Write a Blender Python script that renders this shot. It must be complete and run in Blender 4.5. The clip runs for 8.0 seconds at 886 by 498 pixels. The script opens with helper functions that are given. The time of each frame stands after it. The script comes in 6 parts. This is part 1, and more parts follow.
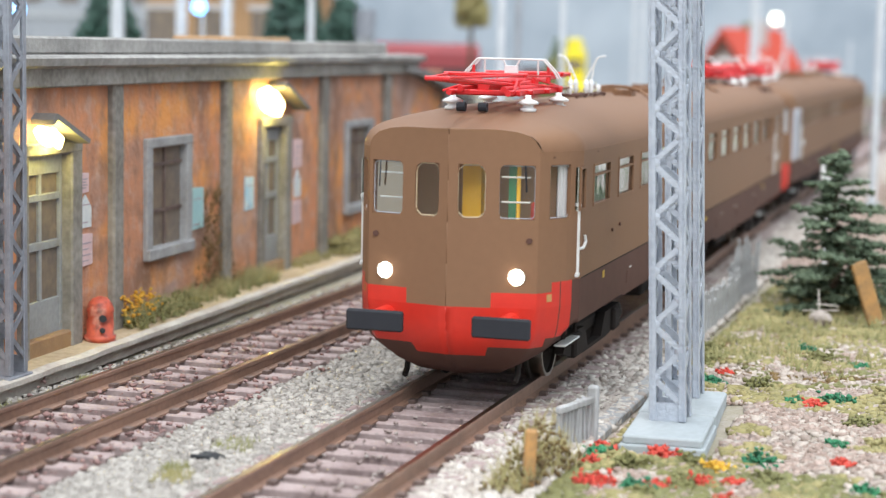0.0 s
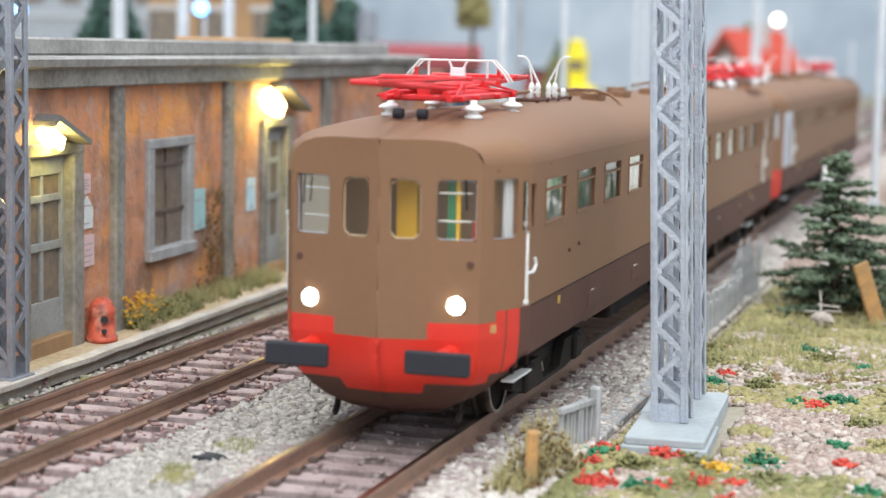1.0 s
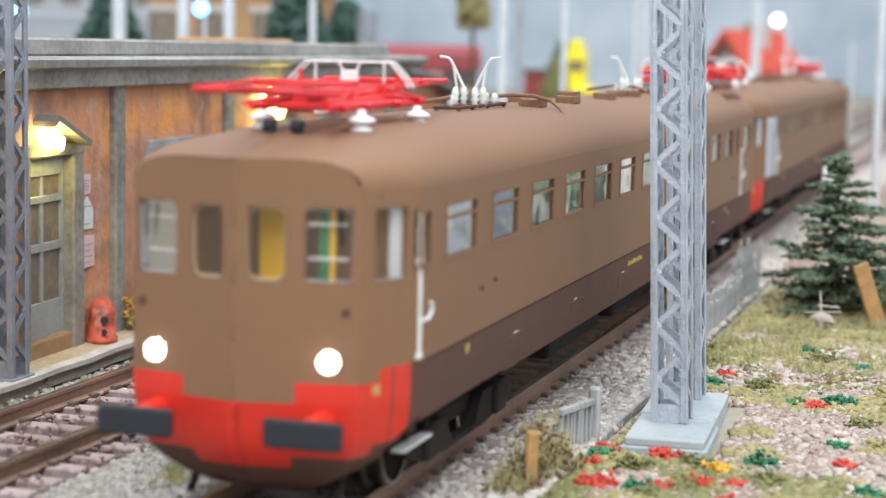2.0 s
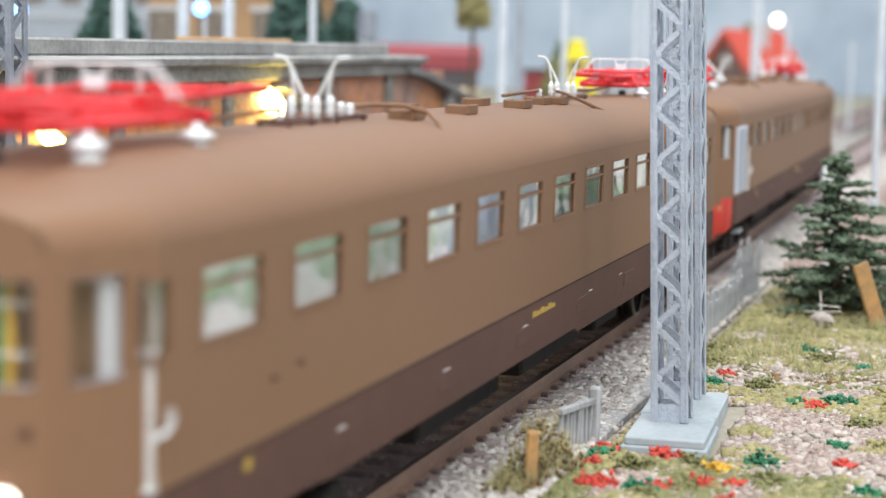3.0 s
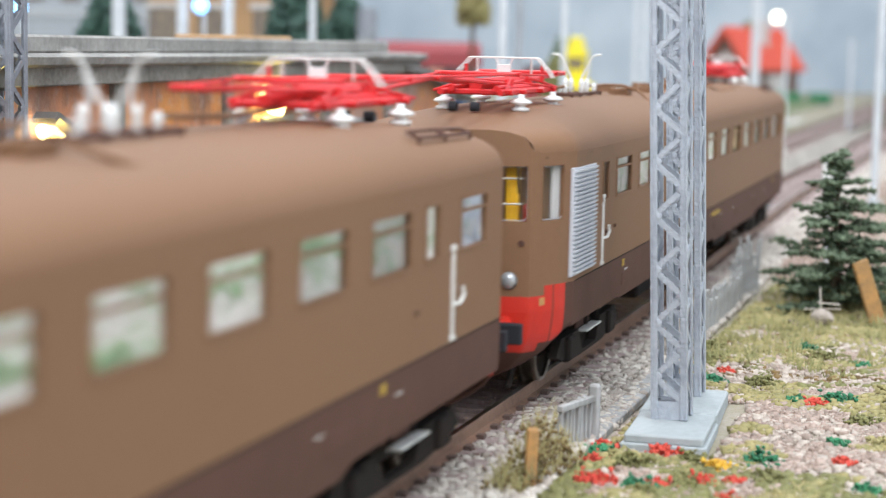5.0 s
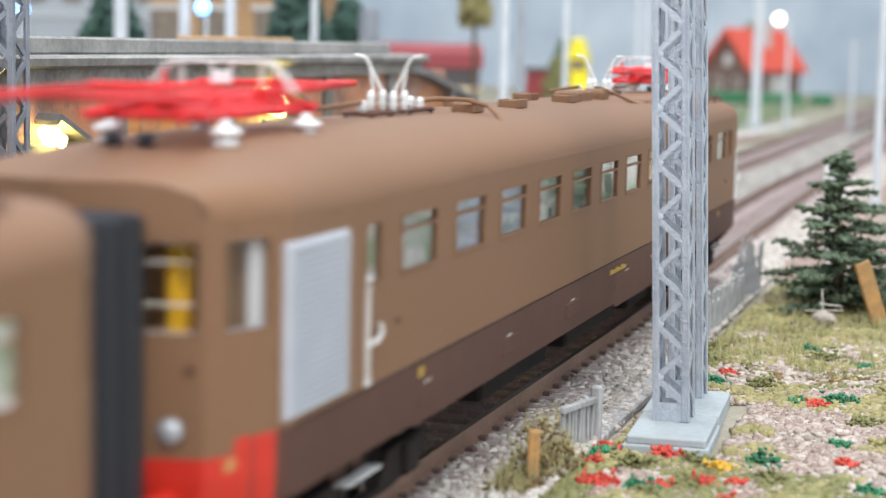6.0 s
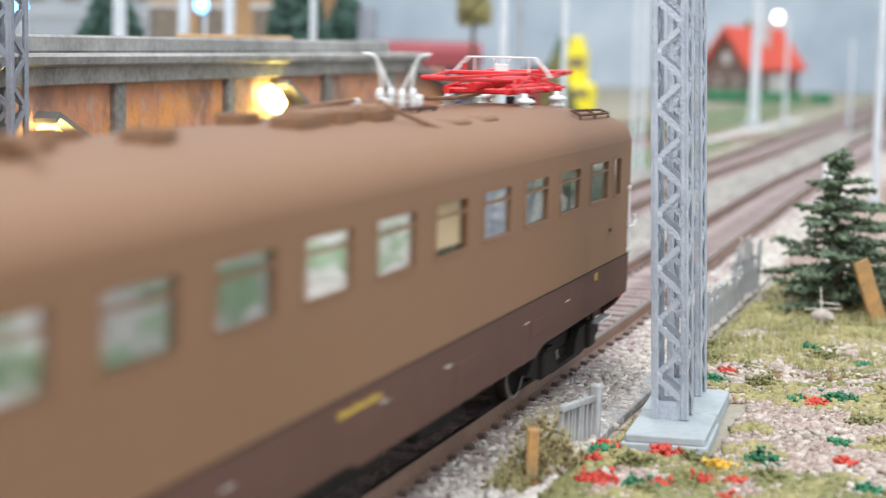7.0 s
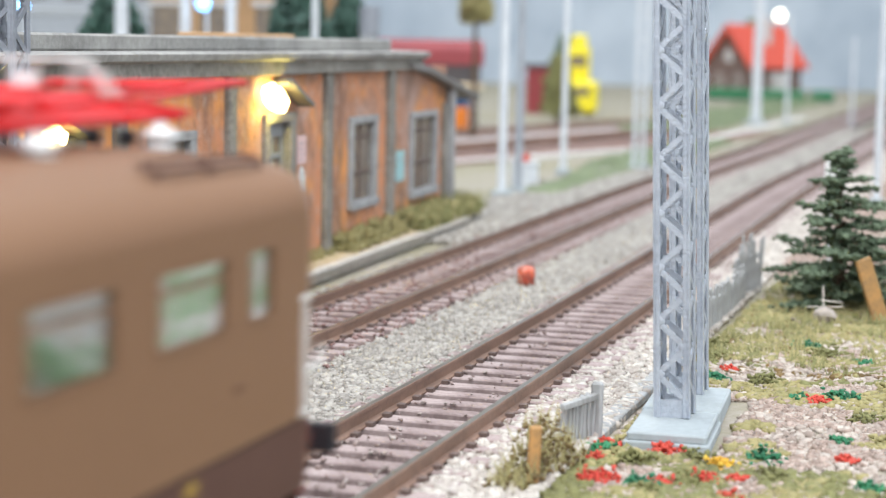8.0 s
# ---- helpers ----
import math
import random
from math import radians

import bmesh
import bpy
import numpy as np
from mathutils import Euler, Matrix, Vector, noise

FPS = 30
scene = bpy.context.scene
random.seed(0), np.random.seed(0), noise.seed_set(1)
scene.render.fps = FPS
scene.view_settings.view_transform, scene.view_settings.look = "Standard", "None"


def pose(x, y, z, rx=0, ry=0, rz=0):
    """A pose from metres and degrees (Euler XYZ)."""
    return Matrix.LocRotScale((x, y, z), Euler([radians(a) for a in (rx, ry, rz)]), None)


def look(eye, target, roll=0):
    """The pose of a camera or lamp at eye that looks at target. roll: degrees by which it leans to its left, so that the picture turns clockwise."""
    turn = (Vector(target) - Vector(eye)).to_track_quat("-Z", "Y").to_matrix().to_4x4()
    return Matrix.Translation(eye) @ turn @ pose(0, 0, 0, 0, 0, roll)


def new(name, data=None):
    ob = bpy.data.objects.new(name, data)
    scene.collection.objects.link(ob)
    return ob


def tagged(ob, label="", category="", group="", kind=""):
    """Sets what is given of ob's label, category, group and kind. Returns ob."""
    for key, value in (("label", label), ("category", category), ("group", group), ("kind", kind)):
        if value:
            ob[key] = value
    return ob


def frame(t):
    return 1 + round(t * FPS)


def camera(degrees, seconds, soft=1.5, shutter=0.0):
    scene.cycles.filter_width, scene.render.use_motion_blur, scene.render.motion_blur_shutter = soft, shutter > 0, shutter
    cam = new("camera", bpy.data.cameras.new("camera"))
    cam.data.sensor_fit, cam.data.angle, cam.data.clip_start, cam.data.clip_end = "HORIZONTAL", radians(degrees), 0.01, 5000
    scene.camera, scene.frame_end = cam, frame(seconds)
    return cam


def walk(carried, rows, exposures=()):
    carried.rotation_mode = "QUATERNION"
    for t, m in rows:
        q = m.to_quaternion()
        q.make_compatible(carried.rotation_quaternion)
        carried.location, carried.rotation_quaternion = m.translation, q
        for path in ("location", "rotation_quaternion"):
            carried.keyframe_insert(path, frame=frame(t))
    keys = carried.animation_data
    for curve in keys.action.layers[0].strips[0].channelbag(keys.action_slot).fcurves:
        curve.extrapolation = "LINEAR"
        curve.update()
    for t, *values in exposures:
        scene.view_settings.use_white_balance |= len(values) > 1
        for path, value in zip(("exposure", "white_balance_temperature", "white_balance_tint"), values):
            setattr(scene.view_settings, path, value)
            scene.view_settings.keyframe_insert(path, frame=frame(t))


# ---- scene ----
# A model railway to the scale 1:87. Lengths in the code below are millimetres; MM turns them into metres.
MM = 0.001

# ---- camera: a phone held almost still beside the track ----
LENS = 27.47
FOCAL = 784 / math.tan(radians(LENS / 2))
cam = camera(LENS, 8.0, soft=1.3, shutter=0.5)
cam.data.dof.use_dof = True
cam.data.dof.focus_distance = 0.28
cam.data.dof.aperture_fstop = 32.0
EYE = Vector((0.0, -76.4, 51.29)) * MM
PAN, TILT, ROLL = radians(17.198), radians(6.435), 1.214
AIM = EYE + Vector((math.cos(PAN) * math.cos(TILT), math.sin(PAN) * math.cos(TILT), -math.sin(TILT)))
BASE = look(EYE, AIM, ROLL)


def drift(dx, dy):
    """The hand's small turn to the side and up."""
    return BASE @ Matrix.LocRotScale((0, 0, 0), Euler((dy / FOCAL, dx / FOCAL, 0)), None)


walk(cam, [(0.0, drift(0, 0)), (0.5, drift(1, 0.5)), (1.0, drift(3, 1.7)), (1.5, drift(3, 3.5)), (1.7, drift(3, 3.2)),
           (2.8, drift(3, 2)), (3.0, drift(3, 2)), (3.5, drift(4, 2.6)), (4.0, drift(3, 2)), (4.5, drift(2, -3)),
           (5.8, drift(5, 0)), (6.0, drift(6, 0)), (6.5, drift(6, -3)), (7.0, drift(4, -3)), (7.5, drift(6.5, -6)), (8.0, drift(7.5, -6.3))])

# ---- light: an exhibition hall with bright diffuse ceiling light ----
world = bpy.data.worlds.new("hall_light")
scene.world = world
world.use_nodes = True
bg = world.node_tree.nodes["Background"]
bg.inputs["Color"].default_value = (0.80, 0.91, 1.03, 1)
bg.inputs["Strength"].default_value = 1.24


def ceiling_light(x, y, z, sx, sy, watts, target, colour):
    data = bpy.data.lights.new("hall_ceiling_light", "AREA")
    data.shape, data.size, data.size_y = "RECTANGLE", sx, sy
    data.energy, data.color = watts, colour
    ob = new("hall_ceiling_light", data)
    ob.matrix_world = look((x, y, z), target)
    return ob


ceiling_light(-0.75, -0.5, 1.4, 1.8, 1.1, 35, (0.3, 0.03, 0), (0.97, 0.98, 1.0))
ceiling_light(0.9, 0.3, 2.0, 1.6, 0.35, 28, (0.9, 0.3, 0), (0.97, 0.98, 1.0))
scene.view_settings.exposure = 0.0
# ---- materials ----
def material(name, colour, rough=0.6, metal=0.0, colour2=None, grain=3.0, patch=25.0, mix=0.35, bump=0.0, bump_size=0.6,
             island=0.0, rand=0.0, spec=0.5, emit=0.0, stretch=(1, 1, 1), streak=None):
    """A painted or grained surface: two scales of colour change (sizes in mm) and a fine relief."""
    m = bpy.data.materials.new(name)
    m.use_nodes = True
    nt = m.node_tree
    b = nt.nodes["Principled BSDF"]
    b.inputs["Roughness"].default_value, b.inputs["Metallic"].default_value = rough, metal
    b.inputs["Specular IOR Level"].default_value = spec
    tc = nt.nodes.new("ShaderNodeTexCoord")
    mp = nt.nodes.new("ShaderNodeMapping")
    mp.inputs["Scale"].default_value = [s / MM for s in stretch]
    nt.links.new(tc.outputs["Object"], mp.inputs["Vector"])

    def noise_at(size, detail):
        n = nt.nodes.new("ShaderNodeTexNoise")
        n.inputs["Scale"].default_value, n.inputs["Detail"].default_value = 1.0 / size, detail
        nt.links.new(mp.outputs["Vector"], n.inputs["Vector"])
        return n

    big, small = noise_at(patch, 3), noise_at(grain, 4)
    c2 = colour2 or tuple(c * 0.6 for c in colour)
    add = nt.nodes.new("ShaderNodeMath")
    add.operation = "MULTIPLY_ADD"
    nt.links.new(big.outputs["Fac"], add.inputs[0])
    add.inputs[1].default_value = 0.6
    half = nt.nodes.new("ShaderNodeMath")
    half.operation = "MULTIPLY"
    half.inputs[1].default_value = 0.4
    nt.links.new(small.outputs["Fac"], half.inputs[0])
    nt.links.new(half.outputs[0], add.inputs[2])
    ramp = nt.nodes.new("ShaderNodeMapRange")
    ramp.inputs["From Min"].default_value, ramp.inputs["From Max"].default_value = 0.5 - 0.14, 0.5 + 0.14
    ramp.inputs["To Min"].default_value, ramp.inputs["To Max"].default_value = 0.0, mix * 2
    nt.links.new(add.outputs[0], ramp.inputs["Value"])
    fac = ramp.outputs["Result"]
    if island or rand:
        src = nt.nodes.new("ShaderNodeNewGeometry") if island else nt.nodes.new("ShaderNodeObjectInfo")
        mad = nt.nodes.new("ShaderNodeMath")
        mad.operation = "MULTIPLY_ADD"
        nt.links.new(src.outputs["Random Per Island" if island else "Random"], mad.inputs[0])
        mad.inputs[1].default_value = island or rand
        nt.links.new(fac, mad.inputs[2])
        fac = mad.outputs[0]
    mx = nt.nodes.new("ShaderNodeMix")
    mx.data_type = "RGBA"
    mx.inputs[6].default_value, mx.inputs[7].default_value = (*colour, 1), (*c2, 1)
    nt.links.new(fac, mx.inputs[0])
    last = mx.outputs[2]
    for tone, size, amount, sx, sz in streak or ():
        # long stains and worn patches laid over the paint
        mp2 = nt.nodes.new("ShaderNodeMapping")
        mp2.inputs["Scale"].default_value = (sx / MM, 1 / MM, sz / MM)
        nt.links.new(tc.outputs["Object"], mp2.inputs["Vector"])
        n = nt.nodes.new("ShaderNodeTexNoise")
        n.inputs["Scale"].default_value, n.inputs["Detail"].default_value = 1.0 / size, 5
        nt.links.new(mp2.outputs["Vector"], n.inputs["Vector"])
        rg = nt.nodes.new("ShaderNodeMapRange")
        rg.inputs["From Min"].default_value, rg.inputs["From Max"].default_value = 0.52, 0.66
        rg.inputs["To Max"].default_value = amount
        nt.links.new(n.outputs["Fac"], rg.inputs["Value"])
        m2 = nt.nodes.new("ShaderNodeMix")
        m2.data_type = "RGBA"
        m2.inputs[7].default_value = (*tone, 1)
        nt.links.new(last, m2.inputs[6])
        nt.links.new(rg.outputs["Result"], m2.inputs[0])
        last = m2.outputs[2]
    nt.links.new(last, b.inputs["Base Color"])
    if bump:
        n = noise_at(bump_size, 5)
        bp = nt.nodes.new("ShaderNodeBump")
        bp.inputs["Strength"].default_value, bp.inputs["Distance"].default_value = 0.9, bump * MM
        nt.links.new(n.outputs["Fac"], bp.inputs["Height"])
        nt.links.new(bp.outputs["Normal"], b.inputs["Normal"])
    if emit:
        b.inputs["Emission Color"].default_value, b.inputs["Emission Strength"].default_value = (*colour, 1), emit
    return m


def glass_material(name, tint, gloss):
    """A thin pane: mostly clear, with a share of mirror reflection."""
    m = bpy.data.materials.new(name)
    m.use_nodes = True
    nt = m.node_tree
    nt.nodes.clear()
    out = nt.nodes.new("ShaderNodeOutputMaterial")
    mixs = nt.nodes.new("ShaderNodeMixShader")
    tr, gl = nt.nodes.new("ShaderNodeBsdfTransparent"), nt.nodes.new("ShaderNodeBsdfGlossy")
    tr.inputs["Color"].default_value = (*tint, 1)
    gl.inputs["Roughness"].default_value = 0.09
    gl.inputs["Color"].default_value = (0.93, 0.96, 1.0, 1)
    n = nt.nodes.new("ShaderNodeTexNoise")
    tc = nt.nodes.new("ShaderNodeTexCoord")
    n.inputs["Scale"].default_value = 90
    nt.links.new(tc.outputs["Object"], n.inputs["Vector"])
    bp = nt.nodes.new("ShaderNodeBump")
    bp.inputs["Strength"].default_value, bp.inputs["Distance"].default_value = 0.5, 0.0006
    nt.links.new(n.outputs["Fac"], bp.inputs["Height"])
    nt.links.new(bp.outputs["Normal"], gl.inputs["Normal"])
    info, share = nt.nodes.new("ShaderNodeObjectInfo"), nt.nodes.new("ShaderNodeMath")
    share.operation = "MULTIPLY_ADD"
    nt.links.new(info.outputs["Random"], share.inputs[0])
    share.inputs[1].default_value, share.inputs[2].default_value = gloss, gloss * 0.55
    nt.links.new(share.outputs[0], mixs.inputs["Fac"])
    nt.links.new(tr.outputs[0], mixs.inputs[1])
    nt.links.new(gl.outputs[0], mixs.inputs[2])
    nt.links.new(mixs.outputs[0], out.inputs["Surface"])
    return m


M = {
    "train_brown": material("train_brown_paint", (0.226, 0.121, 0.067), 0.55, colour2=(0.198, 0.105, 0.058), grain=1.2, patch=40, mix=0.3, bump=0.01, bump_size=0.4, spec=0.2),
    "train_dark": material("train_maroon_paint", (0.116, 0.060, 0.046), 0.65, colour2=(0.092, 0.047, 0.037), patch=30, bump=0.01, spec=0.12),
    "train_red": material("train_red_paint", (0.62, 0.030, 0.015), 0.4, colour2=(0.50, 0.022, 0.012), patch=14, grain=1.5),
    "panto_red": material("pantograph_red", (0.72, 0.018, 0.020), 0.45, colour2=(0.55, 0.012, 0.014)),
    "white_plastic": material("white_plastic", (0.80, 0.80, 0.79), 0.5, colour2=(0.68, 0.67, 0.64), patch=5),
    "white_metal": material("white_painted_wire", (0.74, 0.73, 0.70), 0.45, colour2=(0.55, 0.54, 0.52), patch=6),
    "black": material("black_rubber", (0.028, 0.029, 0.034), 0.7, colour2=(0.035, 0.035, 0.04), bump=0.02, spec=0.2),
    "under": material("underframe_black", (0.016, 0.013, 0.012), 0.8, colour2=(0.035, 0.026, 0.022), bump=0.03, spec=0.15),
    "steel": material("wheel_steel", (0.42, 0.41, 0.39), 0.3, 1.0, colour2=(0.3, 0.28, 0.25)),
    "cab_dark": material("cab_interior", (0.42, 0.25, 0.14), 0.7, colour2=(0.30, 0.18, 0.10)),
    "cab_yellow": material("cab_yellow_panel", (0.85, 0.50, 0.03), 0.5, colour2=(0.75, 0.4, 0.03)),
    "seat_green": material("seat_green_cloth", (0.15, 0.22, 0.15), 0.8, colour2=(0.09, 0.15, 0.10)),
    "blind": material("beige_blind", (0.62, 0.50, 0.33), 0.8, colour2=(0.55, 0.43, 0.28)),
    "louvre": material("grey_louvre", (0.55, 0.56, 0.60), 0.5, colour2=(0.48, 0.49, 0.53)),
    "interior": material("saloon_lining", (0.42, 0.44, 0.45), 0.7, colour2=(0.25, 0.28, 0.27), patch=9, mix=0.5),
    "yellow_mark": material("yellow_marking", (0.55, 0.36, 0.04), 0.6, colour2=(0.36, 0.22, 0.04), patch=1.2, grain=0.5, mix=0.45),
    "lens_lit": material("lit_headlamp", (1.0, 0.93, 0.78), 0.3, colour2=(1.0, 0.93, 0.78), emit=9.0),
    "lens_off": material("unlit_headlamp", (0.45, 0.46, 0.47), 0.15, 0.3, colour2=(0.35, 0.36, 0.37)),
    "rail_side": material("rusty_rail", (0.31, 0.185, 0.130), 0.5, 0.1, colour2=(0.17, 0.10, 0.07), grain=1, patch=14, mix=0.45, bump=0.03),
    "rail_top": material("worn_rail_head", (0.40, 0.33, 0.25), 0.28, 1.0, colour2=(0.24, 0.18, 0.12), grain=2, patch=12, mix=0.5, stretch=(0.25, 1, 1)),
    "sleeper": material("mauve_brown_sleeper", (0.42, 0.33, 0.31), 0.8, colour2=(0.21, 0.15, 0.14), grain=0.8, patch=7, mix=0.45, bump=0.05, rand=0.25),
    # this dark brown includes the shade lying in the gaps between sleepers
    "bed": material("ballast_bed", (0.075, 0.058, 0.052), 0.95, colour2=(0.04, 0.03, 0.027), grain=0.7, patch=20, mix=0.5, bump=0.3, bump_size=0.7),
    "stone_grey": material("grey_ballast", (0.50, 0.465, 0.415), 0.9, colour2=(0.19, 0.17, 0.15), grain=0.6, patch=9, mix=0.12, island=0.75, bump=0.05),
    "stone_red": material("reddish_ballast", (0.36, 0.225, 0.205), 0.9, colour2=(0.22, 0.125, 0.11), grain=0.6, patch=8, mix=0.2, island=0.7, bump=0.05),
    "stone_mix": material("mixed_track_crumbs", (0.50, 0.44, 0.40), 0.9, colour2=(0.24, 0.16, 0.14), grain=0.6, patch=8, mix=0.15, island=0.75, bump=0.05),
    "chair": material("dark_rail_chair", (0.17, 0.115, 0.095), 0.7, colour2=(0.06, 0.04, 0.035), patch=3),
    "rust_ground": material("rusty_yard_earth", (0.27, 0.155, 0.12), 0.95, colour2=(0.17, 0.095, 0.075), grain=3, patch=30, mix=0.5, bump=0.3, bump_size=1.5),
    "far_grass": material("far_green_grass", (0.25, 0.29, 0.17), 0.95, colour2=(0.15, 0.18, 0.10), grain=3, patch=30, mix=0.4, island=0.4),
    "stone_white": material("pale_gravel", (0.66, 0.615, 0.55), 0.9, colour2=(0.36, 0.30, 0.26), grain=0.7, patch=10, mix=0.12, island=0.75, bump=0.05),
    "stone_tan": material("brown_pink_gravel", (0.50, 0.385, 0.325), 0.9, colour2=(0.24, 0.175, 0.14), grain=0.7, patch=10, mix=0.12, island=0.75, bump=0.05),
    "ground": material("layout_ground", (0.36, 0.315, 0.265), 0.95, colour2=(0.24, 0.22, 0.13), grain=2.0, patch=55, mix=0.5, bump=0.4, bump_size=1.2),
    "platform": material("sandy_platform", (0.62, 0.50, 0.33), 0.9, colour2=(0.36, 0.26, 0.155), grain=1.2, patch=16, mix=0.45, bump=0.12, bump_size=0.7),
    "kerb": material("platform_kerb", (0.62, 0.59, 0.52), 0.9, colour2=(0.40, 0.335, 0.29), grain=1.0, patch=10, mix=0.45, bump=0.12),
    "plaster": material("orange_plaster", (0.66, 0.275, 0.13), 0.85, colour2=(0.42, 0.225, 0.15), grain=2.6, patch=24, mix=0.5, bump=0.45, bump_size=1.1,
                        streak=(((0.46, 0.315, 0.26), 20, 0.8, 0.8, 0.8), ((0.82, 0.34, 0.08), 14, 0.75, 0.8, 1.0), ((0.20, 0.115, 0.08), 17, 0.75, 1.0, 0.75), ((0.55, 0.40, 0.33), 3.2, 0.45, 1.0, 1.0), ((0.22, 0.13, 0.09), 4.5, 0.5, 1.0, 0.8))),
    "trim": material("grey_stone_trim", (0.33, 0.31, 0.275), 0.85, colour2=(0.15, 0.135, 0.115), grain=1.2, patch=11, mix=0.5, bump=0.12, bump_size=0.9),
    "parapet": material("pale_concrete", (0.40, 0.385, 0.36), 0.9, colour2=(0.21, 0.20, 0.185), grain=1.5, patch=14, mix=0.5, bump=0.1),
    "roofing": material("grey_slate_sheet", (0.21, 0.20, 0.19), 0.75, colour2=(0.13, 0.12, 0.11), grain=1, patch=8, bump=0.06),
    "frame_grey": material("grey_joinery", (0.40, 0.40, 0.40), 0.7, colour2=(0.24, 0.235, 0.23), grain=0.9, patch=6, mix=0.45, bump=0.05),
    "door_grey": material("grey_door_paint", (0.33, 0.345, 0.35), 0.65, colour2=(0.21, 0.21, 0.20), grain=1, patch=8, mix=0.4),
    "dark_pane": material("dirty_dark_pane", (0.15, 0.125, 0.105), 0.25, colour2=(0.25, 0.19, 0.135), grain=1.5, patch=6, mix=0.5),
    "sill_wood": material("brown_step", (0.36, 0.22, 0.11), 0.85, colour2=(0.22, 0.13, 0.07), patch=6, bump=0.1),
    "paper_pink": material("pink_notice", (0.75, 0.56, 0.54), 0.8, colour2=(0.62, 0.42, 0.42), patch=3, grain=0.7),
    "paper_white": material("white_notice", (0.72, 0.73, 0.70), 0.8, colour2=(0.5, 0.56, 0.58), patch=3, grain=0.7),
    "paper_cyan": material("cyan_notice", (0.38, 0.60, 0.60), 0.8, colour2=(0.30, 0.50, 0.52), patch=3, grain=0.7),
    "paper_blue": material("blue_notice", (0.28, 0.56, 0.72), 0.8, colour2=(0.7, 0.75, 0.75), patch=3, grain=0.7, mix=0.5),
    "ink": material("notice_ink", (0.48, 0.40, 0.43), 0.8),
    "bulb": material("warm_lamp_glow", (1.0, 0.80, 0.30), 0.4, colour2=(1.0, 0.80, 0.30), emit=16.0),
    "hydrant": material("red_enamel", (0.66, 0.13, 0.07), 0.55, colour2=(0.42, 0.06, 0.035), grain=0.8, patch=3.5, mix=0.5, bump=0.06, streak=(((0.75, 0.42, 0.32), 2.5, 0.7, 1, 1), ((0.06, 0.04, 0.04), 1.8, 0.6, 1, 1))),
    "mast": material("silver_grey_mast", (0.50, 0.53, 0.58), 0.36, 0.3, colour2=(0.34, 0.37, 0.43), grain=0.8, patch=6, mix=0.45, bump=0.2, bump_size=0.5),
    "mast_dark": material("grey_mast", (0.32, 0.335, 0.37), 0.45, 0.2, colour2=(0.19, 0.20, 0.225), grain=0.8, patch=6, mix=0.4, bump=0.08),
    "mast_grey": material("mid_grey_mast", (0.38, 0.40, 0.43), 0.6, colour2=(0.28, 0.3, 0.33), patch=9),
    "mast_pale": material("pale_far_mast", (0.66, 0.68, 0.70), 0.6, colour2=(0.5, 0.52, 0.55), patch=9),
    "pad": material("grey_concrete_pad", (0.41, 0.45, 0.46), 0.85, colour2=(0.31, 0.335, 0.34), grain=1.0, patch=9, mix=0.4, bump=0.04),
    "fence": material("weathered_grey_wood", (0.45, 0.45, 0.45), 0.9, colour2=(0.24, 0.235, 0.22), grain=0.8, patch=6, mix=0.5, bump=0.1, stretch=(1, 1, 0.3)),
    "post_orange": material("orange_brown_post", (0.52, 0.27, 0.09), 0.85, colour2=(0.28, 0.17, 0.08), grain=0.8, patch=4, mix=0.5, bump=0.1),
    "needle": material("conifer_needle", (0.20, 0.255, 0.16), 0.85, colour2=(0.075, 0.11, 0.065), grain=0.8, patch=8, mix=0.35, island=0.4),
    "bark": material("conifer_bark", (0.12, 0.08, 0.05), 0.9, bump=0.1),
    "grass_yellow": material("dry_yellow_grass", (0.40, 0.335, 0.155), 0.9, colour2=(0.23, 0.21, 0.085), grain=1.2, patch=12, mix=0.3, island=0.5),
    "grass_olive": material("olive_grass", (0.26, 0.255, 0.10), 0.9, colour2=(0.145, 0.14, 0.055), grain=1.2, patch=12, mix=0.3, island=0.5),
    "grass_brown": material("brown_weed", (0.25, 0.155, 0.055), 0.9, colour2=(0.11, 0.075, 0.035), grain=1.2, patch=9, mix=0.3, island=0.5),
    "leaf_green": material("bright_green_leaf", (0.045, 0.26, 0.11), 0.8, colour2=(0.03, 0.15, 0.075), island=0.6),
    "flower_red": material("red_flower_foam", (0.62, 0.10, 0.065), 0.8, colour2=(0.55, 0.05, 0.03), island=0.6),
    "flower_orange": material("orange_flower_foam", (0.78, 0.34, 0.03), 0.8, colour2=(0.65, 0.42, 0.05), island=0.6),
    "mirrored_foam": material("mirrored_green_foam", (0.30, 0.40, 0.22), 0.9, colour2=(0.16, 0.25, 0.11), grain=2, patch=25, mix=0.4, island=0.5),
    "stone_cream": material("garden_gravel", (0.60, 0.525, 0.455), 0.9, colour2=(0.30, 0.235, 0.195), grain=0.7, patch=10, mix=0.15, island=0.8, bump=0.05),
    "coal": material("black_lump", (0.03, 0.032, 0.035), 0.7, bump=0.2),
    "house_red": material("red_tile_roof", (0.66, 0.095, 0.055), 0.8, colour2=(0.52, 0.075, 0.05), patch=20),
    "house_wall": material("brown_house_wall", (0.20, 0.13, 0.105), 0.85, colour2=(0.14, 0.09, 0.08), patch=20),
    "house_pale": material("pale_house_wall", (0.62, 0.58, 0.55), 0.85, patch=20, mix=0.2),
    "hedge": material("green_hedge_foam", (0.045, 0.20, 0.09), 0.9, colour2=(0.03, 0.13, 0.06), bump=0.5, bump_size=3),
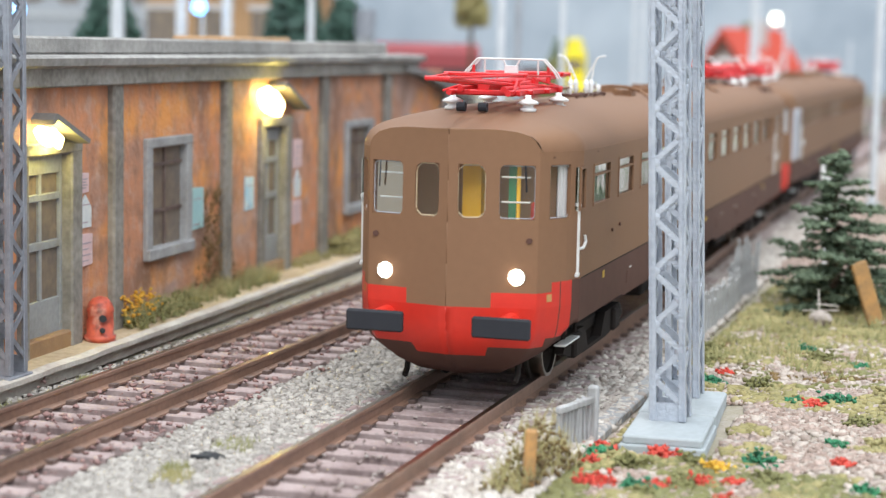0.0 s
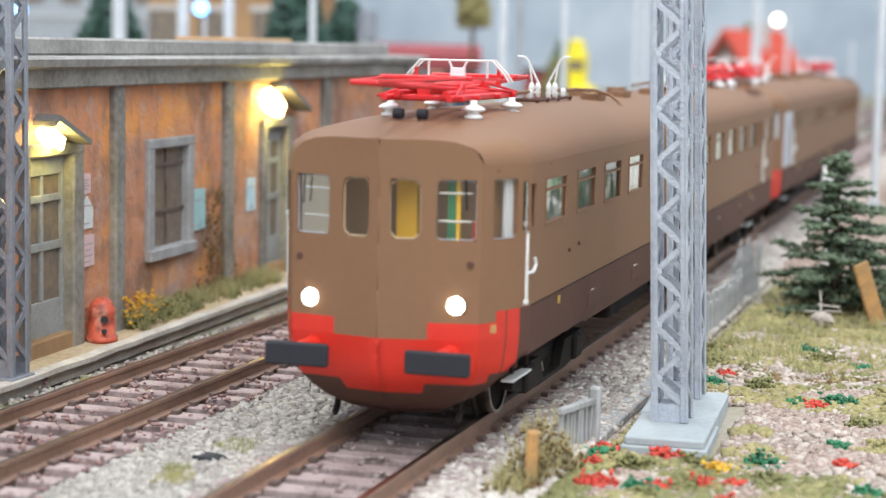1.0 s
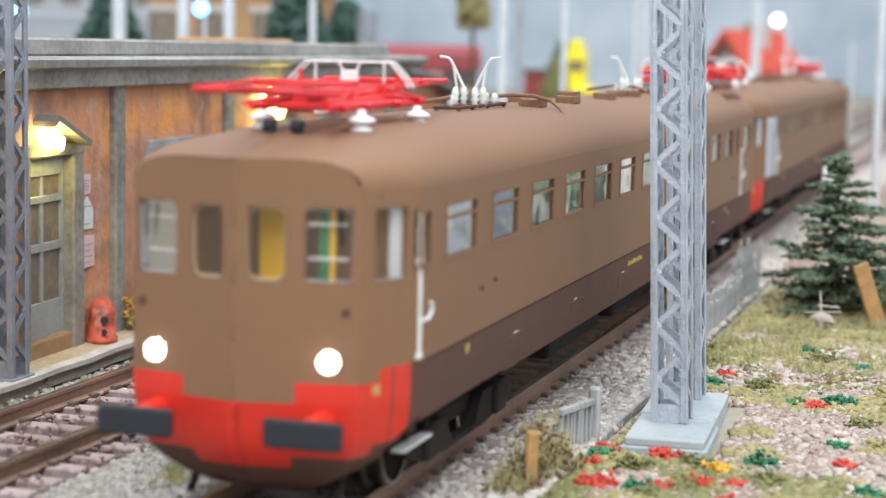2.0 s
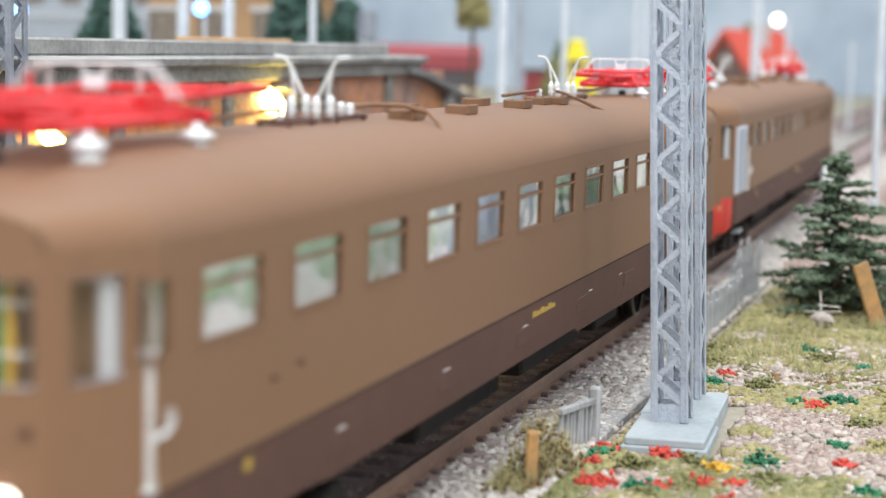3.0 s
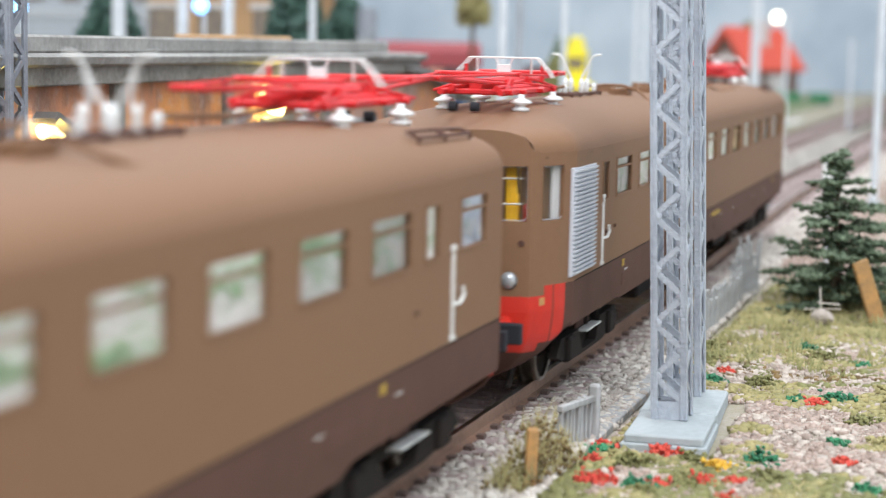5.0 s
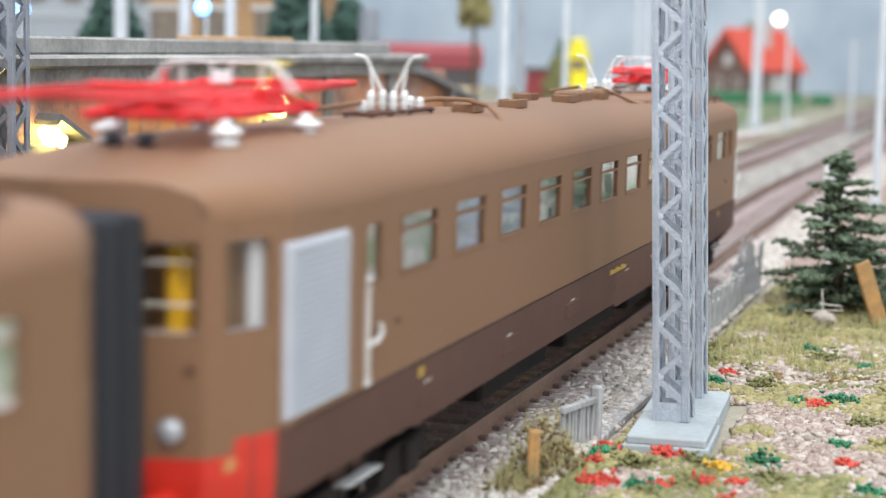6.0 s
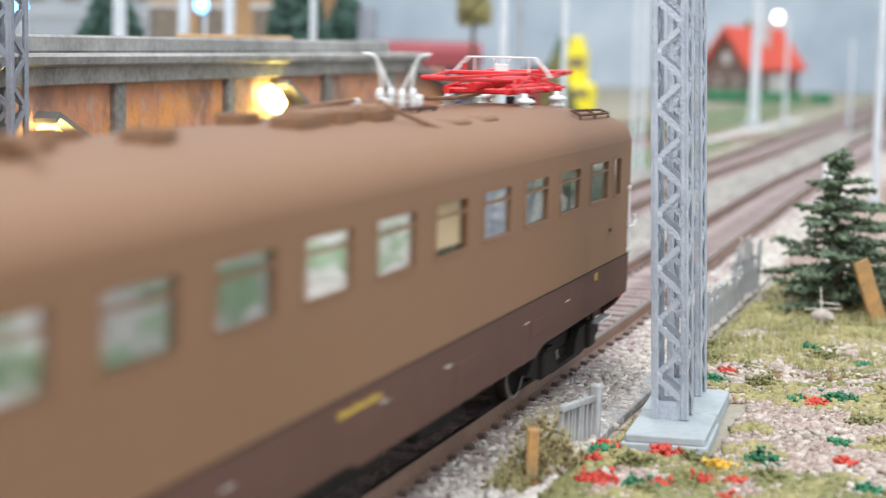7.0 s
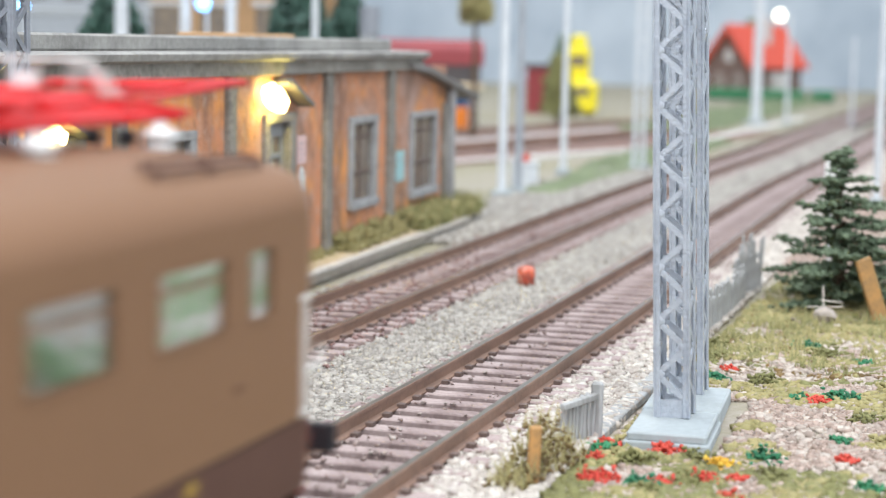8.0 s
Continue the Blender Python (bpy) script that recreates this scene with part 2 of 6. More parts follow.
    "far_leaf": material("far_tree_foam", (0.075, 0.125, 0.105), 0.9, colour2=(0.02, 0.06, 0.04), island=0.6),
    "yellow_paint": material("yellow_machine_paint", (0.86, 0.72, 0.02), 0.5, colour2=(0.75, 0.6, 0.02), patch=20),
    "maroon": material("maroon_sheet", (0.30, 0.045, 0.05), 0.6, colour2=(0.22, 0.035, 0.04), patch=20),
    "blue_paint": material("dark_blue_panel", (0.05, 0.12, 0.26), 0.6, patch=20),
    "orange_paint": material("orange_box_paint", (0.85, 0.24, 0.03), 0.6, patch=20, mix=0.2),
    "crate": material("tan_timber", (0.50, 0.30, 0.15), 0.8, patch=10),
    "dark_shed": material("dark_shed_wall", (0.10, 0.09, 0.095), 0.8, patch=30),
    "pale_strip": material("pale_concrete_strip", (0.68, 0.66, 0.63), 0.9, colour2=(0.5, 0.47, 0.44), patch=15, mix=0.3),
    "lamp_white": material("white_lamp_glass", (1.0, 0.95, 0.78), 0.4, colour2=(1.0, 0.95, 0.78), emit=5.0),
    "lamp_blue": material("blue_led", (0.16, 0.48, 1.0), 0.4, colour2=(0.16, 0.48, 1.0), emit=6.0),
    "backdrop": material("painted_sky_backdrop", (0.50, 0.55, 0.60), 0.95, colour2=(0.30, 0.35, 0.41), grain=60, patch=330, mix=0.5),
}
PANE = glass_material("window_glass", (0.92, 0.93, 0.95), 0.62)
CAB_PANE = glass_material("cab_window_glass", (0.98, 0.95, 0.90), 0.05)


# ---- mesh helpers (millimetres) ----
def part(name, bm, mat, parent=None, label="", smooth=False):
    """Links a bmesh as one mesh object, under a thing or as a thing of its own."""
    me = bpy.data.meshes.new(name)
    bmesh.ops.scale(bm, vec=(MM, MM, MM), verts=bm.verts)
    bmesh.ops.recalc_face_normals(bm, faces=bm.faces)
    bm.to_mesh(me)
    bm.free()
    for m in (mat if isinstance(mat, (list, tuple)) else [mat]):
        me.materials.append(m if not isinstance(m, str) else M[m])
    if smooth:
        me.shade_smooth()
    ob = new(name, me)
    ob.parent = parent
    if label:
        ob["label"] = label
    return ob


def thing(name, label, category, group="", at=None, kind=""):
    ob = new(name)
    ob.empty_display_size = 0.004
    if at is not None:
        ob.matrix_world = at
    return tagged(ob, label, category, group, kind)


def at(x, y, z, rz=0.0, rx=0.0, ry=0.0):
    return pose(x * MM, y * MM, z * MM, rx, ry, rz)


def box(bm, x0, x1, y0, y1, z0, z1, bevel=0.0, mi=0):
    r = bmesh.ops.create_cube(bm, size=1)
    vs = r["verts"]
    for v in vs:
        v.co = Vector((x0 + (v.co.x + 0.5) * (x1 - x0), y0 + (v.co.y + 0.5) * (y1 - y0), z0 + (v.co.z + 0.5) * (z1 - z0)))
    fs = {f for v in vs for f in v.link_faces}
    for f in fs:
        f.material_index = mi
    if bevel:
        es = list({e for v in vs for e in v.link_edges})
        bmesh.ops.bevel(bm, geom=es, offset=bevel, segments=1, affect="EDGES", profile=0.5)
    return bm


def bx(*a, **k):
    return box(bmesh.new(), *a, **k)


def rod(bm, p, q, r, n=6, r2=None):
    """A round bar from p to q."""
    p, q = Vector(p), Vector(q)
    d = q - p
    rot = d.to_track_quat("Z", "Y").to_matrix().to_4x4()
    bmesh.ops.create_cone(bm, cap_ends=True, segments=n, radius1=r, radius2=r if r2 is None else r2, depth=d.length,
                          matrix=Matrix.Translation((p + q) / 2) @ rot)
    return bm


def path_rods(bm, pts, r, n=5):
    for a, b in zip(pts, pts[1:]):
        rod(bm, a, b, r, n)
    return bm


def prism(bm, pts, axis, a, b):
    """A flat outline pushed along x, y or z from a to b."""
    def co(p, v):
        return {"x": (v, p[0], p[1]), "y": (p[0], v, p[1]), "z": (p[0], p[1], v)}[axis]
    lo, hi = [bm.verts.new(co(p, a)) for p in pts], [bm.verts.new(co(p, b)) for p in pts]
    bm.faces.new(lo)
    bm.faces.new(list(reversed(hi)))
    n = len(pts)
    for i in range(n):
        bm.faces.new((lo[i], lo[(i + 1) % n], hi[(i + 1) % n], hi[i]))
    return bm


def lathe(bm, prof, n=16, centre=(0, 0)):
    rings = []
    for r, z in prof:
        rings.append([bm.verts.new((centre[0] + r * math.cos(2 * math.pi * i / n), centre[1] + r * math.sin(2 * math.pi * i / n), z)) for i in range(n)])
    for a, b in zip(rings, rings[1:]):
        for i in range(n):
            bm.faces.new((a[i], a[(i + 1) % n], b[(i + 1) % n], b[i]))
    bm.faces.new(rings[0])
    bm.faces.new(list(reversed(rings[-1])))
    return bm


def bend(x):
    """The tracks run straight, swing gently aside and back again."""
    for xa, ya, xb, yb in ((300.0, 0.0, 700.0, 3.7), (700.0, 3.7, 960.0, 0.0)):
        if x <= xb:
            k = max(0.0, (x - xa) / (xb - xa))
            return ya + (yb - ya) * k * k * (3 - 2 * k)
    return 0.0


bends = np.vectorize(bend, otypes=[float])


CUBE = np.array([(x, y, z) for x in (-1, 1) for y in (-1, 1) for z in (-1, 1)], float)
QUADS = np.array([(0, 1, 3, 2), (4, 6, 7, 5), (0, 4, 5, 1), (2, 3, 7, 6), (0, 2, 6, 4), (1, 5, 7, 3)])


def lumps(name, centres, sizes, mat, label, category, flat=0.75, jitter=0.35, seed=1, kind="stuff", spin=True, parent=None):
    """Many small crumbled stones or foam grains, as one mesh. Centres in mm (n x 3), sizes half-widths."""
    rng = np.random.default_rng(seed)
    n = len(centres)
    v = np.repeat(CUBE[None], n, 0) * (0.72 + jitter * (rng.random((n, 8, 3)) - 0.5) * 2)
    v *= np.stack([0.75 + 0.5 * rng.random(n), 0.75 + 0.5 * rng.random(n), flat * (0.75 + 0.5 * rng.random(n))], 1)[:, None, :]
    a, b = rng.random(n) * 2 * np.pi, (rng.random(n) - 0.5) * (1.4 if spin else 0.2)
    ca, sa, cb, sb = np.cos(a), np.sin(a), np.cos(b), np.sin(b)
    x, y, z = v[..., 0], v[..., 1], v[..., 2]
    y, z = y * cb[:, None] - z * sb[:, None], y * sb[:, None] + z * cb[:, None]
    x, y = x * ca[:, None] - y * sa[:, None], x * sa[:, None] + y * ca[:, None]
    v = (np.stack([x, y, z], -1) * np.asarray(sizes)[:, None, None] + np.asarray(centres)[:, None, :]) * MM
    f = (QUADS[None] + 8 * np.arange(n)[:, None, None]).reshape(-1)
    me = bpy.data.meshes.new(name)
    me.vertices.add(8 * n)
    me.vertices.foreach_set("co", v.reshape(-1))
    me.loops.add(24 * n)
    me.loops.foreach_set("vertex_index", f)
    me.polygons.add(6 * n)
    me.polygons.foreach_set("loop_start", np.arange(6 * n) * 4)
    me.update(calc_edges=True)
    me.materials.append(M[mat])
    ob = new(name, me)
    ob.parent = parent
    return tagged(ob, label, category, kind=kind)


def blades(name, roots, height, width, mat, label, category, lean=0.7, seed=1, parent=None, per=1, kind="stuff"):
    """Tufts of thin tapering blades, as one mesh; each blade is a slim three-sided spike."""
    rng = np.random.default_rng(seed)
    roots = np.repeat(np.asarray(roots, float), per, 0)
    n = len(roots)
    roots[:, :2] += (rng.random((n, 2)) - 0.5) * (0.9 if per > 1 else 0)
    h = height * (0.45 + 0.8 * rng.random(n))
    a = rng.random(n) * 2 * np.pi
    t = roots + np.stack([np.cos(a) * lean * h * rng.random(n), np.sin(a) * lean * h * rng.random(n), h], 1)
    w = width * (0.6 + 0.8 * rng.random(n))
    base = [roots + np.stack([np.cos(a + k * 2.094) * w, np.sin(a + k * 2.094) * w, 0 * w], 1) for k in range(3)]
    v = np.stack([*base, t], 1) * MM
    tri = np.array([(0, 1, 3), (1, 2, 3), (2, 0, 3)])
    f = (tri[None] + 4 * np.arange(n)[:, None, None]).reshape(-1)
    me = bpy.data.meshes.new(name)
    me.vertices.add(4 * n)
    me.vertices.foreach_set("co", v.reshape(-1))
    me.loops.add(9 * n)
    me.loops.foreach_set("vertex_index", f)
    me.polygons.add(3 * n)
    me.polygons.foreach_set("loop_start", np.arange(3 * n) * 3)
    me.update(calc_edges=True)
    me.materials.append(M[mat])
    ob = new(name, me)
    ob.parent = parent
    return tagged(ob, label, category, kind=kind)
# ---- large structure ----
def wall_sheet(bm, x0, x1, z0, z1, holes, y0, y1, place=None):
    """An upright wall in the xz plane from y0 to y1 with rectangular openings (x0, x1, z0, z1)."""
    xs = sorted({x0, x1, *[h[0] for h in holes], *[h[1] for h in holes]})
    zs = sorted({z0, z1, *[h[2] for h in holes], *[h[3] for h in holes]})
    vert = {}

    def vtx(x, z):
        if (x, z) not in vert:
            vert[x, z] = bm.verts.new((x, y0, z))
        return vert[x, z]

    faces = []
    for xa, xb in zip(xs, xs[1:]):
        for za, zb in zip(zs, zs[1:]):
            xm, zm = (xa + xb) / 2, (za + zb) / 2
            if any(h[0] < xm < h[1] and h[2] < zm < h[3] for h in holes):
                continue
            faces.append(bm.faces.new((vtx(xa, za), vtx(xb, za), vtx(xb, zb), vtx(xa, zb))))
    r = bmesh.ops.extrude_face_region(bm, geom=faces)
    for v in r["geom"]:
        if isinstance(v, bmesh.types.BMVert):
            v.co.y = y1
    return bm


def make_ground():
    bm = bmesh.new()
    xs = [-700, -200, 60, *range(120, 620, 10), 700, 800, 1000, 1300, 1700, 2100, 2700]
    ys = [-1400, -600, -300, *range(-160, 160, 10), 200, 300, 450, 700, 1100, 1500]
    grid = [[bm.verts.new((x, y, ground_z(x, y))) for y in ys] for x in xs]
    for i in range(len(xs) - 1):
        for j in range(len(ys) - 1):
            bm.faces.new((grid[i][j], grid[i + 1][j], grid[i + 1][j + 1], grid[i][j + 1]))
    ob = part("ground", bm, "ground", smooth=True)
    tagged(ob, "sandy brown scenic ground with gravel and dry grass", "ground", kind="structure")


def ground_z(x, y):
    """The layout's ground: flat under the tracks, a little uneven beside them."""
    side = min(1.0, max(0.0, (-22.0 - y) / 8.0))
    return -4.2 + side * (0.9 + 0.9 * noise.noise(Vector((x / 17.0, y / 17.0, 3.0))))


def make_backdrop():
    bm = bmesh.new()
    pts = [(2500, -1300), (2550, -300), (2450, 500), (2150, 1100), (1500, 1450), (300, 1480)]
    lo, hi = [bm.verts.new((x, y, -10)) for x, y in pts], [bm.verts.new((x, y, 900)) for x, y in pts]
    for i in range(len(pts) - 1):
        bm.faces.new((lo[i], lo[i + 1], hi[i + 1], hi[i]))
    tagged(part("backdrop", bm, "backdrop"), "painted cloudy grey-blue sky backdrop behind the layout", "backdrop", kind="structure")


RAIL_PROFILE = [(-1.05, -2.5), (1.05, -2.5), (1.05, -2.2), (0.3, -1.9), (0.28, -0.75), (0.5, -0.6), (0.5, -0.08), (0.42, 0.0), (-0.42, 0.0), (-0.5, -0.08), (-0.5, -0.6), (-0.28, -0.75), (-0.3, -1.9), (-1.05, -2.2)]


def make_rail(track, centre, side, x0, x1, line):
    bm = bmesh.new()
    n = 90
    rings = []
    for i in range(n + 1):
        x = x0 + (x1 - x0) * i / n
        y, dy = line(x), (line(x + 1) - line(x - 1)) / 2
        k = 1 / math.hypot(1, dy)
        rings.append([bm.verts.new((x - dy * k * (side + p), y + (side + p) * k, z)) for p, z in RAIL_PROFILE])
    m = len(RAIL_PROFILE)
    for a, b in zip(rings, rings[1:]):
        for i in range(m):
            f = bm.faces.new((a[i], b[i], b[(i + 1) % m], a[(i + 1) % m]))
            f.material_index = 1 if i == 7 else 0
    bm.faces.new(rings[0]), bm.faces.new(rings[-1])
    return part("rail", bm, ["rail_side", "rail_top"], track)


def sleeper_mesh(half):
    bm = bmesh.new()
    box(bm, -half, half, -14.4, 14.4, -4.0, -2.35, bevel=0.18)
    for s in (-8.25, 8.25):
        for o in (-1.5, 1.5):
            box(bm, -0.75, 0.75, s + o - 0.55, s + o + 0.55, -2.4, -1.75, mi=1)
    me = bpy.data.meshes.new("sleeper")
    bmesh.ops.scale(bm, vec=(MM, MM, MM), verts=bm.verts)
    bm.to_mesh(me)
    bm.free()
    me.materials.append(M["sleeper"])
    me.materials.append(M["chair"])
    return me


def make_track(label, line, x0, x1, mesh, sleepers=300):
    track = thing("railway_track", label, "track", "railway tracks")
    make_rail(track, line, 8.25, x0, x1, line)
    make_rail(track, line, -8.25, x0, x1, line)
    rng = random.Random(int(line(0) * 10) + 7)
    for i in range(sleepers):
        x = x0 + 2 + 6.88 * i
        if x > x1:
            break
        ob = new("sleeper", mesh)
        ob.parent = track
        ob.matrix_world = at(x, line(x) + rng.uniform(-0.25, 0.25), rng.uniform(-0.12, 0.05), math.degrees(math.atan(line(x + 1) - line(x))) + rng.uniform(-1.2, 1.2))
    return track


def make_bed(line, label):
    bm = bmesh.new()
    prof = [(-24, -4.6), (-17, -3.75), (17, -3.75), (24, -4.6)]
    rings = []
    for i in range(61):
        x = 100 + 2100 * i / 60
        rings.append([bm.verts.new((x, line(x) + p, z)) for p, z in prof])
    for a, b in zip(rings, rings[1:]):
        for i in range(3):
            bm.faces.new((a[i], b[i], b[i + 1], a[i + 1]))
    tagged(part("ballast_bed", bm, "bed"), label, "track bed", kind="structure")


def main_line(x):
    return bend(x)


def loop_line(x):
    return 46.26 + bend(x)


def make_ballast():
    rng = np.random.default_rng(5)

    def field(n, x0, x1, y0, y1, z, power=1.7):
        x = x0 + (x1 - x0) * rng.random(n) ** power
        y = y0 + (y1 - y0) * rng.random(n) + bends(x)
        return np.stack([x, y, np.full(n, z) + (rng.random(n) - 0.5) * 0.5], 1)

    # pale stones between the tracks and outside
    c = field(40000, 165, 640, 10.2, 31.3, -3.0)
    mid = np.abs(c[:, 1] - 23) < 9
    c[:, 2] += np.where(mid, -0.1, 0.0)
    lumps("ballast_stones", c, 0.22 + 0.52 * rng.random(len(c)) ** 1.3, "stone_grey", "light grey crushed stone ballast between the tracks", "ballast", seed=11)
    c = field(17000, 170, 640, -24, -9.9, -3.0)
    lumps("ballast_stones", c, 0.28 + 0.62 * rng.random(len(c)) ** 1.8, "stone_white", "pale cream crushed stone ballast beside the track", "ballast", seed=12)
    # reddish crumbs between the sleepers
    for name_line, seed, y in (("main", 13, 0.0), ("loop", 14, 46.26)):
        c = field(10500, 165, 640, y - 15.5, y + 15, -3.05)
        off = np.abs(np.abs(c[:, 1] - y - bends(c[:, 0])) - 8.25)
        c = c[off > 1.3]
        near_sleeper = np.abs(((c[:, 0] - (150 + 2)) / 6.88 + 0.5) % 1 - 0.5) * 6.88 < 1.85
        c = c[~near_sleeper | (rng.random(len(c)) < 0.1)]
        hi = np.abs(((c[:, 0] - (150 + 2)) / 6.88 + 0.5) % 1 - 0.5) * 6.88 < 2.15
        if name_line == "main":
            keep = rng.random(len(c)) < np.where(c[:, 0] < 225, 0.6, 0.22) * np.where(hi, 0.5, 1.0)
            c, hi = c[keep], hi[keep]
        c[:, 2] = np.where(hi, -2.15, c[:, 2] - 0.6)
        lumps("track_crumbs", c, 0.16 + 0.36 * rng.random(len(c)) ** 1.6, "stone_mix" if name_line == "main" else "stone_red", "reddish brown crumbled ballast between the sleepers", "ballast", seed=seed, flat=0.5, jitter=0.5)
    c = field(2600, 165, 560, 60.3, 64.6, -3.3)
    lumps("ballast_stones", c, 0.22 + 0.34 * rng.random(len(c)), "stone_grey", "grey and cream stones along the platform kerb", "ballast", seed=15)
    # coarser grains in the distance
    for n, x0, x1, y0, y1, mat, label in ((9000, 640, 1250, 9.8, 36.5, "stone_grey", "pale grey ballast between the far tracks"), (9000, 440, 1150, -62, -24, "stone_tan", "pale gravel beyond the fence"), (5000, 640, 1150, -30, -9.8, "stone_white", "pale ballast beside the far main track"),
                                          (7000, 470, 800, 63, 96, "stone_grey", "light grey gravel beyond the platform end")):
        c = field(n, x0, x1, y0, y1, -3.5, 1.3)
        lumps("ballast_stones", c, 0.5 + 0.7 * rng.random(n) * (0.6 + c[:, 0] / 1600), mat, label, "ballast", seed=n)


def make_spilled_stones():
    """Grains of ballast lying loose on the sleepers and against the rails."""
    rng = np.random.default_rng(77)
    for centre, mat, n in ((0.0, "stone_mix", 900), (46.26, "stone_red", 2300)):
        x = 165 + 400 * rng.random(n) ** 1.6
        clump = np.array([noise.noise(Vector((a / 11.0, centre, 2.0))) for a in x])
        off = rng.normal(0, 1, n) * 2.6 * rng.choice((-1, 1), n)
        y = centre + rng.choice((-13.2, -5.0, 0.0, 5.5, 12.8), n) + off + bends(x)
        keep = (clump + rng.random(n) * 0.5 > 0.12) & (np.abs(np.abs(y - centre - bends(x)) - 8.25) > 1.2)
        c = np.stack([x, y, np.full(n, -2.25)], 1)[keep]
        lumps("spilled_stones", c, 0.13 + 0.3 * rng.random(len(c)) ** 2, mat, "loose ballast grains scattered over the sleepers", "ballast", flat=0.6, jitter=0.45, seed=int(centre) + 3)


def make_platform():
    p = thing("platform", "low sandy station platform with a worn concrete kerb", "platform", at=at(234.1, 63.9, 0, 2.4), kind="structure")
    rng = random.Random(4)
    bm = bmesh.new()
    n = 70
    rows = []
    for i in range(n + 1):
        x = -120 + 400 * i / n
        e = rng.uniform(-0.25, 0.25)
        rows.append([bm.verts.new((x, 1.2 + e, -0.75)), bm.verts.new((x, 1.2 + e, -0.55)), bm.verts.new((x, 6, -0.25 + rng.uniform(-0.1, 0.1))), bm.verts.new((x, 34, -0.1))])
    for a, b in zip(rows, rows[1:]):
        for i in range(3):
            bm.faces.new((a[i], b[i], b[i + 1], a[i + 1]))
    part("paving", bm, "platform", p)
    bm = bmesh.new()
    rows = []
    for i in range(n + 1):
        x = -120 + 400 * i / n
        e, h = rng.uniform(-0.16, 0.16), rng.uniform(-0.1, 0.1)
        rows.append([bm.verts.new((x, y + e, z + h)) for y, z in ((1.5, -3.6), (1.5, -1.35), (0, -1.3), (0, -0.5), (1.9, -0.3), (1.9, -3.6))])
    for a, b in zip(rows, rows[1:]):
        for i in range(5):
            bm.faces.new((a[i], b[i], b[i + 1], a[i + 1]))
    part("kerb", bm, "kerb", p, "broken grey concrete kerb")


make_ground()
make_backdrop()
make_bed(main_line, "gravel bed under the main track, gap shade in its dark brown")
make_bed(loop_line, "gravel bed under the platform track, gap shade in its dark brown")
WIDE_SLEEPER = sleeper_mesh(1.75)
make_track("rusty main track on mauve-brown sleepers", main_line, 150, 2200, WIDE_SLEEPER)
make_track("rusty platform track on mauve-brown sleepers", loop_line, 150, 2200, sleeper_mesh(1.55))
make_ballast()
make_spilled_stones()
make_platform()


# ---- the station building ----
FACADE = at(272.9, 72.9, -0.3, 3.3)


